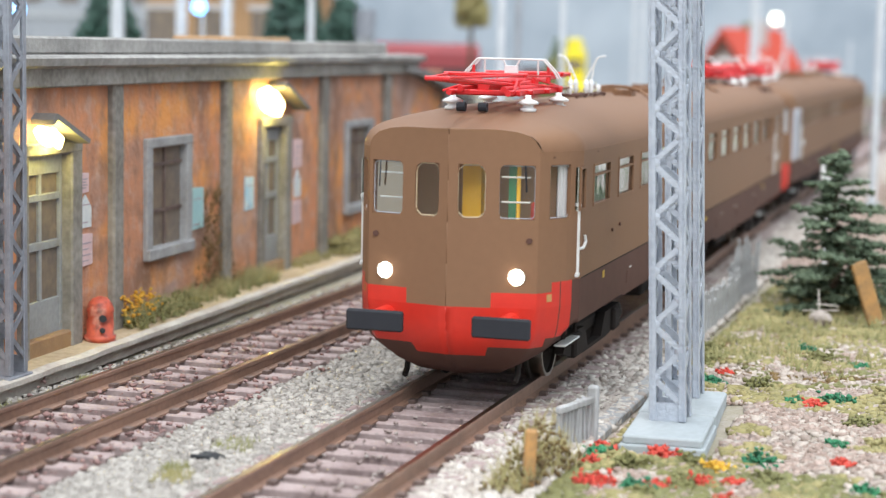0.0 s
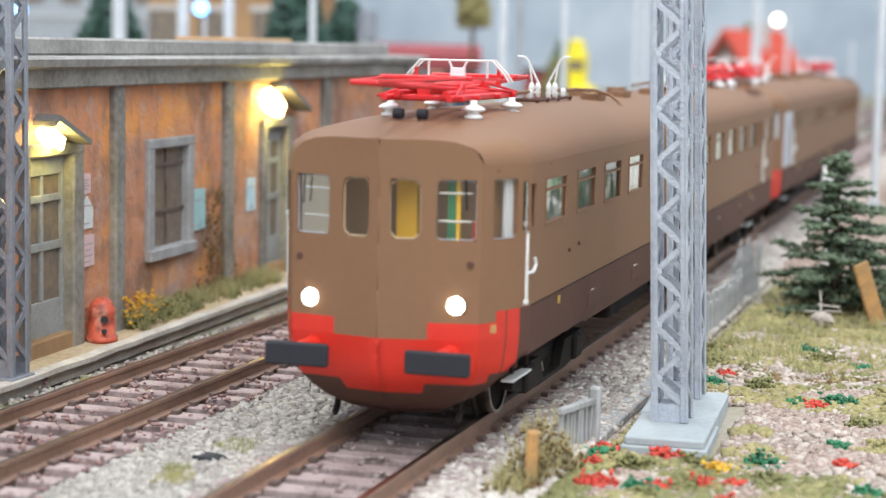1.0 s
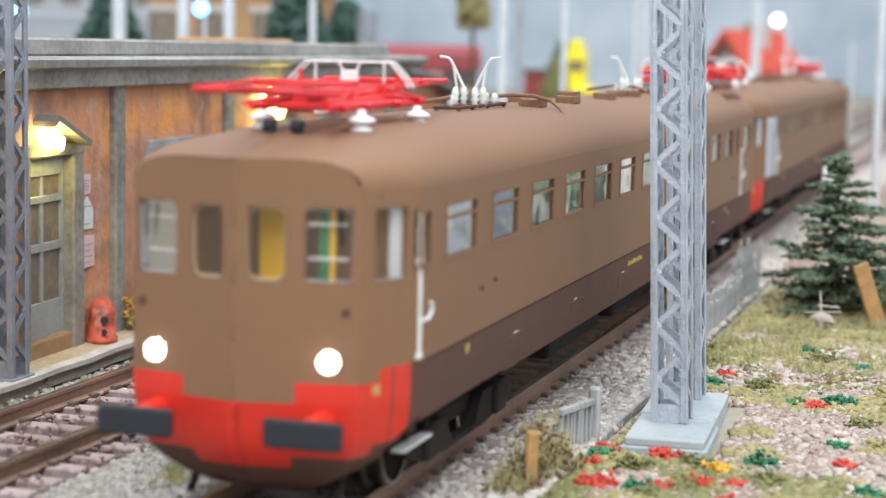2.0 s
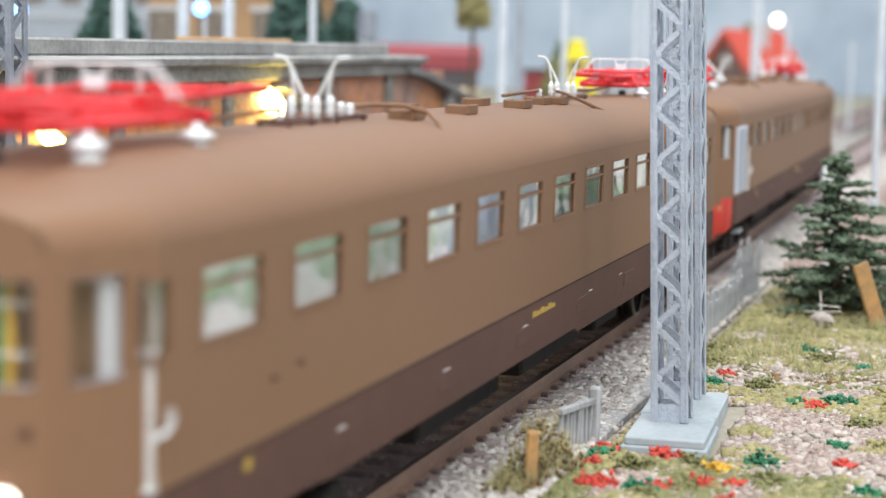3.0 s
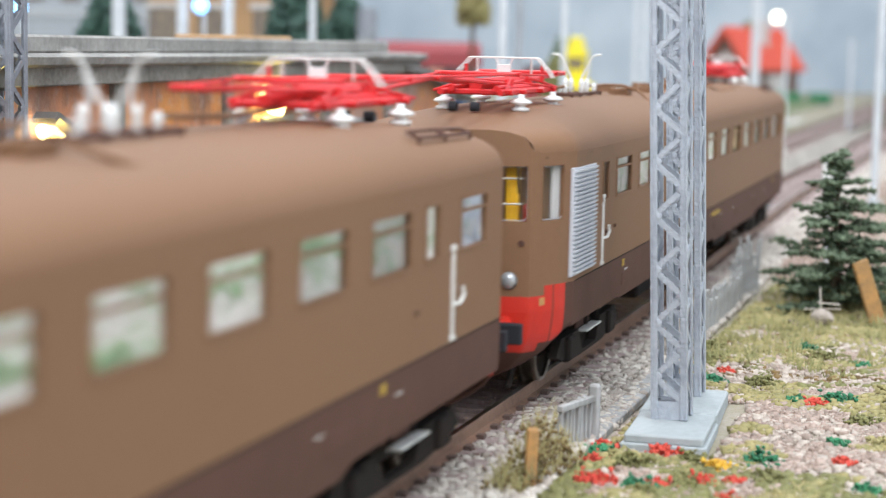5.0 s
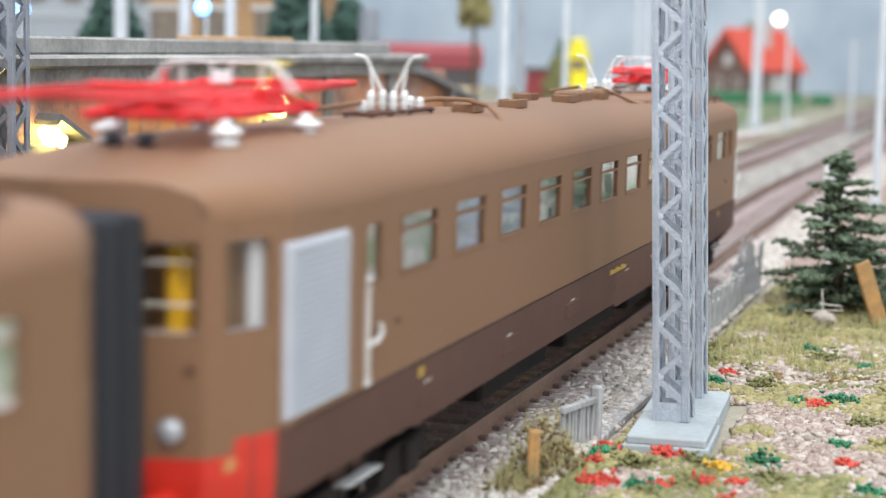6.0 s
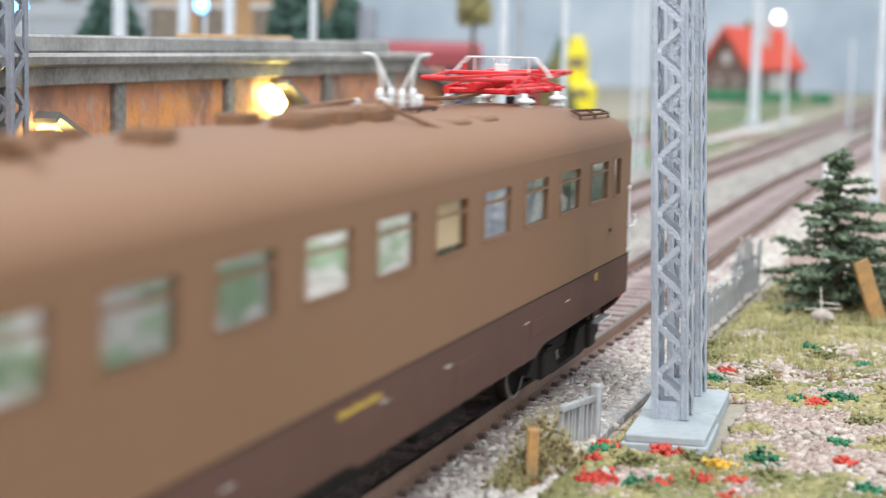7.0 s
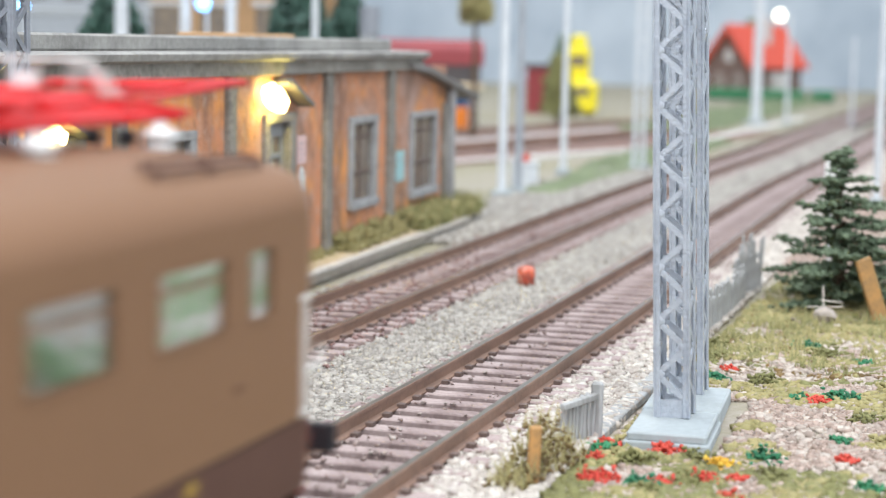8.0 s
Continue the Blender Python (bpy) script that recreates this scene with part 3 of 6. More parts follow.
def make_building():
    house = thing("station_building", "low orange-plastered station building with grey pilasters and flat parapet roof", "building", at=FACADE)
    doors = [(-19.5, -4.0, 2.5, 32.6), (91.5, 105.5, 2.5, 33.0)]
    wins = [(30.0, 47.6, 12.6, 31.6), (154.5, 174.5, 10.5, 30.4), (212.5, 238.0, 9.0, 29.8)]
    bm = wall_sheet(bmesh.new(), -75, 252, -3, 44.2, doors + wins, 0, 3.2)
    part("wall", bm, "plaster", house)
    bm = bx(-75, 250, 60, 63, -3, 44)
    part("wall", bm, "plaster", house)
    for x in (-75, 248.8):
        part("wall", bx(x, x + 3, 3.3, 60, -3, 43.5), "plaster", house)
    # plinth stains and pilasters
    for i, (x, w) in enumerate(((-58, 4.2), (12.3, 4.2), (66.6, 4.2), (131.4, 5.2), (186.6, 5.6), (247.6, 4.6))):
        part("pilaster", bx(x, x + w, -1.3, 0.4, -0.5, 44 if i < 5 else 33, bevel=0.35), "trim", house)
    # roof: fascia beam, cornice and recessed parapet
    part("fascia", bx(-76, 217, -2.2, 1.0, 43.4, 46.6, bevel=0.25), "trim", house)
    bm = bmesh.new()
    prism(bm, [(-2.4, 46.4), (-3.6, 46.9), (-3.9, 48.1), (-3.2, 48.5), (6, 48.7), (6, 46.4)], "x", -77, 218.5)
    part("cornice", bm, "parapet", house)
    part("parapet", bx(-76, 196, 1.5, 5.0, 48.6, 51.6, bevel=0.4), "parapet", house)
    part("flat_roof", bx(-76, 216, 5.0, 62, 45.5, 48.4), "roofing", house)
    # lean-to roof of the end bay
    bm = bmesh.new()
    prism(bm, [(200, 45.6), (217.5, 44.6), (281, 34.6), (281, 33.4), (217, 42.7), (200, 43.8)], "y", -4.0, 60)
    part("lean_to_roof", bm, "roofing", house)
    part("corner_post", bx(250.5, 253.5, -3.0, -0.5, -1.5, 38, bevel=0.3), "frame_grey", house)
    for x0, x1, z0, z1 in wins:
        w = part("window", bx(x0 + 0.2, x1 - 0.2, 0.7, 1.1, z0 + 0.2, z1 - 0.2), "dark_pane", house, "dirty dark window in a grey frame")
        t = 2.3
        for name, b in (("frame_post", (x0 - t, x0 + 0.5, -0.9, 1.2, z0 - 0.3, z1 + 0.3)), ("frame_post", (x1 - 0.5, x1 + t, -0.9, 1.2, z0 - 0.3, z1 + 0.3)),
                        ("lintel", (x0 - t, x1 + t, -1.0, 1.3, z1 - 0.2, z1 + 1.7)), ("sill", (x0 - t, x1 + t, -1.5, 1.3, z0 - 2.0, z0 + 0.2))):
            part(name, bx(*b, bevel=0.25), "frame_grey", w)
        xm, h = (x0 + x1) / 2, z1 - z0
        part("glazing_bar", bx(xm - 0.35, xm + 0.35, 0.35, 0.75, z0, z1), "chair", w)
        for k in (0.36, 0.82):
            part("glazing_bar", bx(x0, x1, 0.3, 0.72, z0 + h * k - 0.3, z0 + h * k + 0.3), "chair", w)
    for x0, x1, z0, z1 in doors:
        d = part("door", bx(x0, x1, 1.4, 2.4, z0, z1), "dark_pane", house, "closed glazed door with grey rails")
        for name, b in (("stile", (x0, x0 + 0.9, 0.8, 1.5, z0, z1)), ("stile", (x1 - 0.9, x1, 0.8, 1.5, z0, z1)), ("kick_panel", (x0 + 0.9, x1 - 0.9, 0.9, 1.5, z0, z0 + 6.0)),
                        ("rail", (x0 + 0.9, x1 - 0.9, 0.85, 1.5, 16.8, 18.2)), ("rail", (x0 + 0.9, x1 - 0.9, 0.85, 1.5, 24.8, 26.0)), ("rail", (x0 + 0.9, x1 - 0.9, 0.85, 1.5, z1 - 3.4, z1)),
                        ("mullion", ((x0 + x1) / 2 - 0.5, (x0 + x1) / 2 + 0.5, 0.9, 1.5, z0 + 6, z1 - 3.4))):
            part(name, bx(*b, bevel=0.12), "door_grey", d)
        part("door_jamb", bx(x0 - 2.4, x0 + 0.1, -1.1, 1.2, -0.4, z1 + 0.5, bevel=0.3), "trim", house)
        part("door_jamb", bx(x1 - 0.1, x1 + 4.0, -1.1, 1.2, -0.4, z1 + 0.5, bevel=0.3), "trim", house)
        part("lintel", bx(x0 - 2.4, x1 + 4.0, -1.2, 1.2, z1 - 0.2, z1 + 2.0, bevel=0.3), "trim", house)
        part("door_step", bx(x0 - 1.0, x1 + 1.0, -0.8, 1.6, -0.4, z0 + 0.2, bevel=0.25), "sill_wood", house)
        # canopy: one sloping sheet from the ridge down, with the lamp under its open side
        ua, za, ub, zb, ug, zg, wg, hg = (-15.3, 39.4, -3.2, 34.8, -13.6, 35.4, 6.6, 1.7) if x0 < 0 else (97.0, 42.9, 113.5, 36.8, 92.8, 38.6, 10.5, 2.9)
        bm = bmesh.new()
        prism(bm, [(ua - 1.6, za - 1.0), (ua, za), (ub, zb), (ub - 0.3, zb - 0.8), (ua, za - 1.0), (ua - 1.4, za - 1.8)], "y", -4.0, 0.3)
        can = part("door_canopy", bm, "roofing", house, "small sloping grey canopy over the door")
        # lamp and bloom are shaped together as one wide emissive blob
        bm = bmesh.new()
        bmesh.ops.create_uvsphere(bm, u_segments=20, v_segments=12, radius=1.0, matrix=Matrix.Translation((ug, -1.6, zg)) @ Matrix.Diagonal((wg * 0.8, 1.0, hg, 1)))
        for v in bm.verts:
            v.co.z += (v.co.x - ug) * -0.16 + 1.1 * noise.noise(v.co / 2.5)
            v.co.x += 1.2 * noise.noise(v.co / 2.2 + Vector((5, 0, 0)))
        part("canopy_lamp", bm, "bulb", can, "warm yellow lamp and its bloom as one glowing blob", smooth=True)
    return house


HOUSE = make_building()


def door_lamp(u, z, watts):
    data = bpy.data.lights.new("canopy_light", "POINT")
    data.energy, data.color, data.shadow_soft_size = watts, (1.0, 0.82, 0.17), 0.0016
    ob = new("canopy_light", data)
    ob.matrix_world = FACADE @ at(u, -2.9, z)


door_lamp(-14.5, 34.6, 0.008)
door_lamp(91.0, 37.8, 0.018)
# ---- the railcars ----
PLAN = [(0.0, 0.0), (1.3, 6.3), (2.7, 12.6), (5.4, 14.0), (8.4, 15.4), (12.0, 16.7)]
LONG = 290.0
PITCH = 19.135


def between(x, table):
    """Straight-line reading of a small table of pairs."""
    for (xa, ya), (xb, yb) in zip(table, table[1:]):
        if x <= xb:
            return ya + (yb - ya) * max(0.0, x - xa) / (xb - xa)
    return table[-1][1]


def half_width(x):
    return between(min(x, LONG - x), PLAN)


def roof_z(x, y):
    e = min(x, LONG - x)
    w = max(12.75, half_width(x) + 0.03)
    k = min(1.0, e / 30.0)
    k = k * k * (3 - 2 * k)
    h = 3.8 + 2.9 * math.sin(min(1.0, e / 36.0) * math.pi / 2)
    p, q = 4.4 - 1.7 * k, 2.9 - 0.6 * k
    return 35.4 + h * max(0.0, 1 - min(1.0, abs(y) / w) ** p) ** (1 / q)


def skirt_z(x):
    """Height of the lower edge of the body: low chin at the ends, raised over the bogies, deeper before the rear bogie."""
    e = min(x, LONG - x)
    if e < 13:
        return between(e, [(0, 3.2), (3.0, 3.5), (5.0, 5.5), (8.0, 9.0), (10.5, 10.8), (13, 10.9)])
    return between(x, [(13, 10.9), (45, 10.9), (46.5, 10.5), (150, 10.3), (152, 9.5), (222, 9.3), (226, 10.5), (277, 10.9)])


def wall_inset(z, x):
    """The share by which the body draws in below the waist; the ends curl in more than the sides."""
    e = min(x, LONG - x)
    end = min(1.0, max(0.0, (12.0 - e) / 7.0))
    low = max(0.0, (15.0 - z) / 10.0)
    return low * low * 0.05 + end * between(z, [(3.2, 0.5), (4.3, 0.36), (5.3, 0.25), (6.6, 0.15), (8.0, 0.07), (10.0, 0.025), (13.8, 0.0)])


def point_on(x, y, z):
    """A point of the outer wall over the plan point (x, y)."""
    s = wall_inset(z, x)
    e = min(x, LONG - x)
    inward = (1 if x < LONG / 2 else -1) * max(0.0, 12.0 - e)
    return Vector((x + inward * s, y * (1 - s), z))


def windows_of(first, count, doors):
    return [(first + PITCH * k, first + PITCH * k + 12.6, 27.5, 33.9) for k in range(count)] + doors


CAB_WINDOWS = [(0.28, 1.08), (1.5, 2.6), (4.6, 9.0)]


def make_body(car, sign, holes):
    """One long side with both half ends: sign -1 is the side towards the camera."""
    bm = bmesh.new()
    ends = [0.0, 0.28, 0.6, 1.08, 1.3, 1.5, 2.0, 2.4, 2.6, 2.7, 3.0, 3.3, 4.0, 4.6, 5.4, 6.3, 7.15, 7.4, 8.4, 9.0, 9.9, 11.0, 12.0]
    st = {*ends, *[LONG - e for e in ends], 16, 24, 45, 46.5, 150, 152, 222, 226}
    for h in holes:
        st |= {h[0], h[1]}
    st |= {28.0 + 6 * i for i in range(40)}
    xs = []
    for x in sorted(st):
        if not xs or x - xs[-1] > 0.08:
            xs.append(x)
    low = [3.2, 4.3, 5.3, 6.6, 8.0, 9.2, 10.2, 10.8, 11.6, 12.4, 13.1, 13.8, 15.0, 16.0, 17.4, 21.0]

    def is_hole(xm, zm):
        e = min(xm, LONG - xm)
        if 26.6 < zm < 34.4 and any(a < e < b for a, b in CAB_WINDOWS):
            return True
        return 27.5 < zm < 33.9 and any(h[0] < xm < h[1] for h in holes)

    vert = {}

    def vtx(x, z):
        z = max(z, skirt_z(x))
        if (x, z) not in vert:
            vert[x, z] = bm.verts.new(point_on(x, sign * half_width(x), z))
        return vert[x, z]

    for xa, xb in zip(xs, xs[1:]):
        xm = (xa + xb) / 2
        e = min(xm, LONG - xm)
        zs = low + ([26.6, 34.4, 35.4] if e < 9.4 else [27.5, 33.9, 35.4])
        for za, zb in zip(zs, zs[1:]):
            zm = (za + zb) / 2
            if is_hole(xm, zm):
                inner = [c for c in (xa, xb) if not is_hole(c + (0.05 if c == xb else -0.05), zm)]
                fx = 0.5 if e < 1.3 else 0.3 if e < 9.4 else 0.05
                dz = 1.3 if e < 1.3 else 0.8 if e < 9.4 else 0.6
                for cx in inner:
                    sx = 1 if cx == xa else -1
                    for cz, sz in ((za, 1), (zb, -1)):
                        w = (xb - xa) * fx
                        pts = [(cx + sx * w, cz), (cx + sx * w * 0.3, cz + sz * dz * 0.3), (cx, cz + sz * dz)]
                        vs = [bm.verts.new(point_on(x, sign * half_width(x), z)) for x, z in pts]
                        bm.faces.new([vtx(cx, cz), *vs])
                continue
            ring = []
            for v in (vtx(xa, za), vtx(xb, za), vtx(xb, zb), vtx(xa, zb)):
                if v not in ring:
                    ring.append(v)
            if len(ring) < 3:
                continue
            f = bm.faces.new(ring)
            f.smooth = zm < 13.8 and e < 12.0
            if e < 9.9:
                top = 13.8 if e < 1.3 else 16.0 if e < 5.4 else 17.4
                foot = 6.6 if e < 1.3 else 8.0 if e < 5.4 else 9.2
                f.material_index = 0 if zm > top else 1 if zm < foot or 7.15 < e < 7.4 else 2
            else:
                f.material_index = 0 if zm > 17.4 else 1
        # upper strip of the ends reaches the roof
        za, zb = roof_z(xa, half_width(xa)), roof_z(xb, half_width(xb))
        if za > 35.5 or zb > 35.5:
            ya, yb = sign * half_width(xa), sign * half_width(xb)
            va = vert.get(("t", xa)) or bm.verts.new((xa, ya, max(za, 35.45) + 0.1))
            vb = vert.get(("t", xb)) or bm.verts.new((xb, yb, max(zb, 35.45) + 0.1))
            vert["t", xa], vert["t", xb] = va, vb
            bm.faces.new((vtx(xa, 35.4), vtx(xb, 35.4), vb, va))
    for ed in bm.edges:
        a, b = ed.verts
        if abs(a.co.z - b.co.z) > 0.3 and abs(a.co.z - b.co.z) > abs(a.co.x - b.co.x) * 0.6 and min(a.co.z, b.co.z) > 13.0:
            ed.smooth = False
    ob = part("body_side", bm, ["train_brown", "train_dark", "train_red"], car)
    mod = ob.modifiers.new("thickness", "SOLIDIFY")
    mod.thickness, mod.offset = 0.7 * MM, 0.0
    return ob


def make_roof(car):
    bm = bmesh.new()
    xs = [0.0, 0.28, 0.6, 1.08, 1.3, 1.5, 2.0, 2.4, 2.6, 2.7, 3.0, 3.3, 4.0, 4.6, 5.4, 6.3, 7.4, 8.4, 9.9, 11, 12, 14, 17, 20, 24, 28, 34, 60, 100, 145]
    xs = xs + [LONG - x for x in reversed(xs[:-1])]
    ts = [math.sin(i / 22 * math.pi / 2) for i in range(-22, 23)]
    rows = []
    for x in xs:
        w = half_width(x)
        rows.append([bm.verts.new((x, t * (w + 0.28), roof_z(x, t * w))) for t in ts])
    for a, b in zip(rows, rows[1:]):
        for i in range(len(ts) - 1):
            bm.faces.new((a[i], b[i], b[i + 1], a[i + 1]))
    ob = part("roof", bm, "train_brown", car, smooth=True)
    return ob


def pantograph(car, x0, flip):
    """The folded red current collector with its white insulators; x0 its middle, flip -1 turns it round."""
    def X(v):
        return x0 + flip * v
    p = part("pantograph", base_frame(X), "panto_red", car, "folded red pantograph with white collector bows")
    for dx, dy in ((-9.0, -6.0), (-9.0, 6.0), (11.5, -6.0), (11.5, 6.0)):
        bm = bmesh.new()
        lathe(bm, [(0.95, 40.4), (1.0, 41.3), (1.25, 41.4), (1.3, 41.8), (0.8, 42.0), (0.8, 42.3), (1.6, 42.5), (1.65, 42.75), (1.2, 43.05), (0.5, 43.3), (0.45, 43.9)], 14, (X(dx), dy))
        part("insulator", bm, "white_plastic", p, "white mushroom insulator", smooth=True)
    for s in (-1, 1):
        # lower and upper arms, folded nearly flat
        arms = [((X(-4), s * 3.0, 45.4), (X(38), s * 1.3, 46.4), 0.30), ((X(-4), s * 3.0, 45.2), (X(-37), s * 1.3, 46.6), 0.30),
                ((X(38), s * 1.3, 46.5), (X(12), s * 6.0, 46.9), 0.20), ((X(-37), s * 1.3, 46.7), (X(-12), s * 6.0, 46.9), 0.20),
                ((X(-37), s * 1.3, 46.6), (X(-10), s * 1.0, 46.0), 0.18), ((X(-10), s * 1.0, 46.0), (X(16), s * 5.5, 44.6), 0.18),
                ((X(38), s * 1.3, 46.4), (X(8), s * 1.0, 45.8), 0.18), ((X(8), s * 1.0, 45.8), (X(-16), s * 5.5, 44.4), 0.18),
                ((X(-12), s * 6.0, 46.9), (X(3.2), s * 7.4, 46.6), 0.16), ((X(12), s * 6.0, 46.9), (X(3.2), s * 7.4, 46.6), 0.16),
                ((X(-16), s * 5.5, 44.4), (X(-4), s * 3.0, 46.2), 0.2), ((X(16), s * 5.5, 44.6), (X(6), s * 3.0, 46.2), 0.2)]
        for a, b, r in arms:
            part("arm", rod(bmesh.new(), a, b, r), "panto_red", p)
    for v, z in ((38, 46.5), (-37, 46.6), (12, 46.9), (-12, 46.9)):
        part("cross_tube", rod(bmesh.new(), (X(v), -1.8 if abs(v) > 20 else -6.6, z), (X(v), 1.8 if abs(v) > 20 else 6.6, z), 0.34), "panto_red", p)
    part("spring_cylinder", rod(bmesh.new(), (X(-13), 0, 45.2), (X(10), 0, 45.4), 0.95, 12), "panto_red", p)
    part("damper", rod(bmesh.new(), (X(11), 0, 45.3), (X(19), 0, 44.9), 0.7, 10), "panto_red", p)
    for q in (-3.4, 3.4):
        part("spring", rod(bmesh.new(), (X(-14), q, 44.7), (X(12), q, 44.7), 0.5, 10), "panto_red", p)
    # the collector bow, across the track, with its pale middle plate
    bm = bmesh.new()
    for v in (2.4, 4.2):
        path_rods(bm, [(X(v), -7.9, 46.2), (X(v), -7.3, 47.2), (X(v), -5.4, 49.2), (X(v), 5.4, 49.2), (X(v), 7.3, 47.2), (X(v), 7.9, 46.2)], 0.16)
    for s in (-4.4, 4.4):
        path_rods(bm, [(X(3.3), s, 46.4), (X(3.3), s, 49.2)], 0.18)
    part("collector_bow", bm, "white_metal", p, "white painted collector bow")
    bm = bmesh.new()
    box(bm, X(3.3) - 0.3, X(3.3) + 0.3, -1.1, 1.1, 46.9, 48.2, bevel=0.1)
    path_rods(bm, [(X(3.3), -1.4, 49.2), (X(3.3), -0.8, 48.0)], 0.16), path_rods(bm, [(X(3.3), 1.4, 49.2), (X(3.3), 0.8, 48.0)], 0.16)
    part("bow_plate", bm, "white_plastic", p, "small white plate under the bow")
    for s in (-1, 1):
        part("bow_post", rod(bmesh.new(), (X(3), s * 6.2, 45.6), (X(3), s * 6.2, 48.2), 0.4, 8, 0.25), "panto_red", p)
    for s in (-3.2, 0.2):
        bm = rod(bmesh.new(), (X(-14), s - 0.7 + 3, 42.0), (X(-14), s + 0.6 + 3, 42.0), 0.7, 12)
        part("horn", bm, "black", p, "black air horn")
    return p


def base_frame(X):
    bm = bmesh.new()
    for s in (-4.6, 4.6):
        rod(bm, (X(-16), s, 44.2), (X(17), s, 44.2), 0.5)
    for v in (-13, -5, 6, 14.5):
        rod(bm, (X(v), -5.8, 44.2), (X(v), 5.8, 44.2), 0.45)
    for v in (-6, 6):
        for s in (-3.2, 3.2):
            rod(bm, (X(v), s, 44.0), (X(v), s, 46.0), 0.7)
    return bm


def lyre(car, x0, flip):
    """The two white horns of the roof switch, spread across the car on a brown frame, with its insulators, cables and boxes."""
    def X(v):
        return x0 + flip * v
    bm = bmesh.new()
    for y in (-1.7, 1.7):
        rod(bm, (X(-11), y, 42.6), (X(13), y, 42.6), 0.28, 6)
    for v in (-11, -4, 4, 13):
        rod(bm, (X(v), -2.1, 42.6), (X(v), 2.1, 42.6), 0.28, 6)
        for y in (-1.7, 1.7):
            rod(bm, (X(v), y, 41.2), (X(v), y, 42.6), 0.25, 5)
    g = part("roof_switch", bm, "train_dark", car, "roof switch frame with white horns and insulators")
    for s in (-1, 1):
        bm = bmesh.new()
        path_rods(bm, [(X(0), s * 0.9, 45.3), (X(0), s * 2.9, 49.2), (X(0), s * 3.4, 49.6), (X(0), s * 4.6, 49.75)], 0.2)
        path_rods(bm, [(X(0), s * 2.0, 45.3), (X(0), s * 2.5, 48.3)], 0.18)
        part("horn", bm, "white_metal", g, "white wire horn")
    for v, y, k in ((-2.2, -1.5, 0.95), (-2.2, 1.5, 0.95), (2.2, -1.5, 0.95), (2.2, 1.5, 0.95), (-9.5, 0.0, 0.6), (9.0, -1.4, 0.6), (12.5, 1.0, 0.6)):
        r = 0.5
        bm = lathe(bmesh.new(), [(r, 42.4), (r * 0.75, 42.5 + 0.8 * k), (r * 1.2, 42.5 + 1.1 * k), (r * 0.75, 42.5 + 1.6 * k), (r * 1.15, 42.5 + 2.0 * k), (r * 0.5, 42.5 + 3.0 * k)], 10, (X(v), y))
        part("insulator", bm, "white_plastic", g, "white insulator", smooth=True)
    for pts in ([(9, -1.4, 43.8), (14, -2.4, 44.0), (19, -5.0, 43.8), (20.5, -7.5, 43.0), (18, -9.8, 41.7), (13.5, -11.8, 40.3), (12.8, -12.6, 39.9), (10.4, -12.9, 39.7)],
                [(-9.5, 0.0, 44.0), (-18, 1.6, 43.5), (-27, 0.6, 43.4), (-40, 0.2, 43.8)], [(12.5, 1.0, 44.0), (20, 2.6, 43.6), (31, 2.4, 43.4)]):
        part("conduit", path_rods(bmesh.new(), [(X(v), y, z) for v, y, z in pts], 0.3, 6), "train_brown", g, "brown roof cable")
    for v, y in ((22, -4.2), (27.5, -2.6), (46, -4.2), (43, 3.4)):
        bm = bmesh.new()
        for dx in (-1.9, 1.9):
            box(bm, X(v + dx) - 0.3, X(v + dx) + 0.3, y - 1.5, y + 1.5, 40.6, 43.2, bevel=0.1)
        box(bm, X(v) - 2.4, X(v) + 2.4, y - 1.7, y - 1.2, 42.0, 43.3, bevel=0.1), box(bm, X(v) - 2.4, X(v) + 2.4, y + 1.2, y + 1.7, 42.0, 43.3, bevel=0.1)
        box(bm, X(v) - 1.6, X(v) + 1.6, y - 1.1, y + 1.1, 42.1, 42.9, bevel=0.2)
        part("roof_resistor", bm, "train_brown", g, "small brown roof resistor frame")
    return g


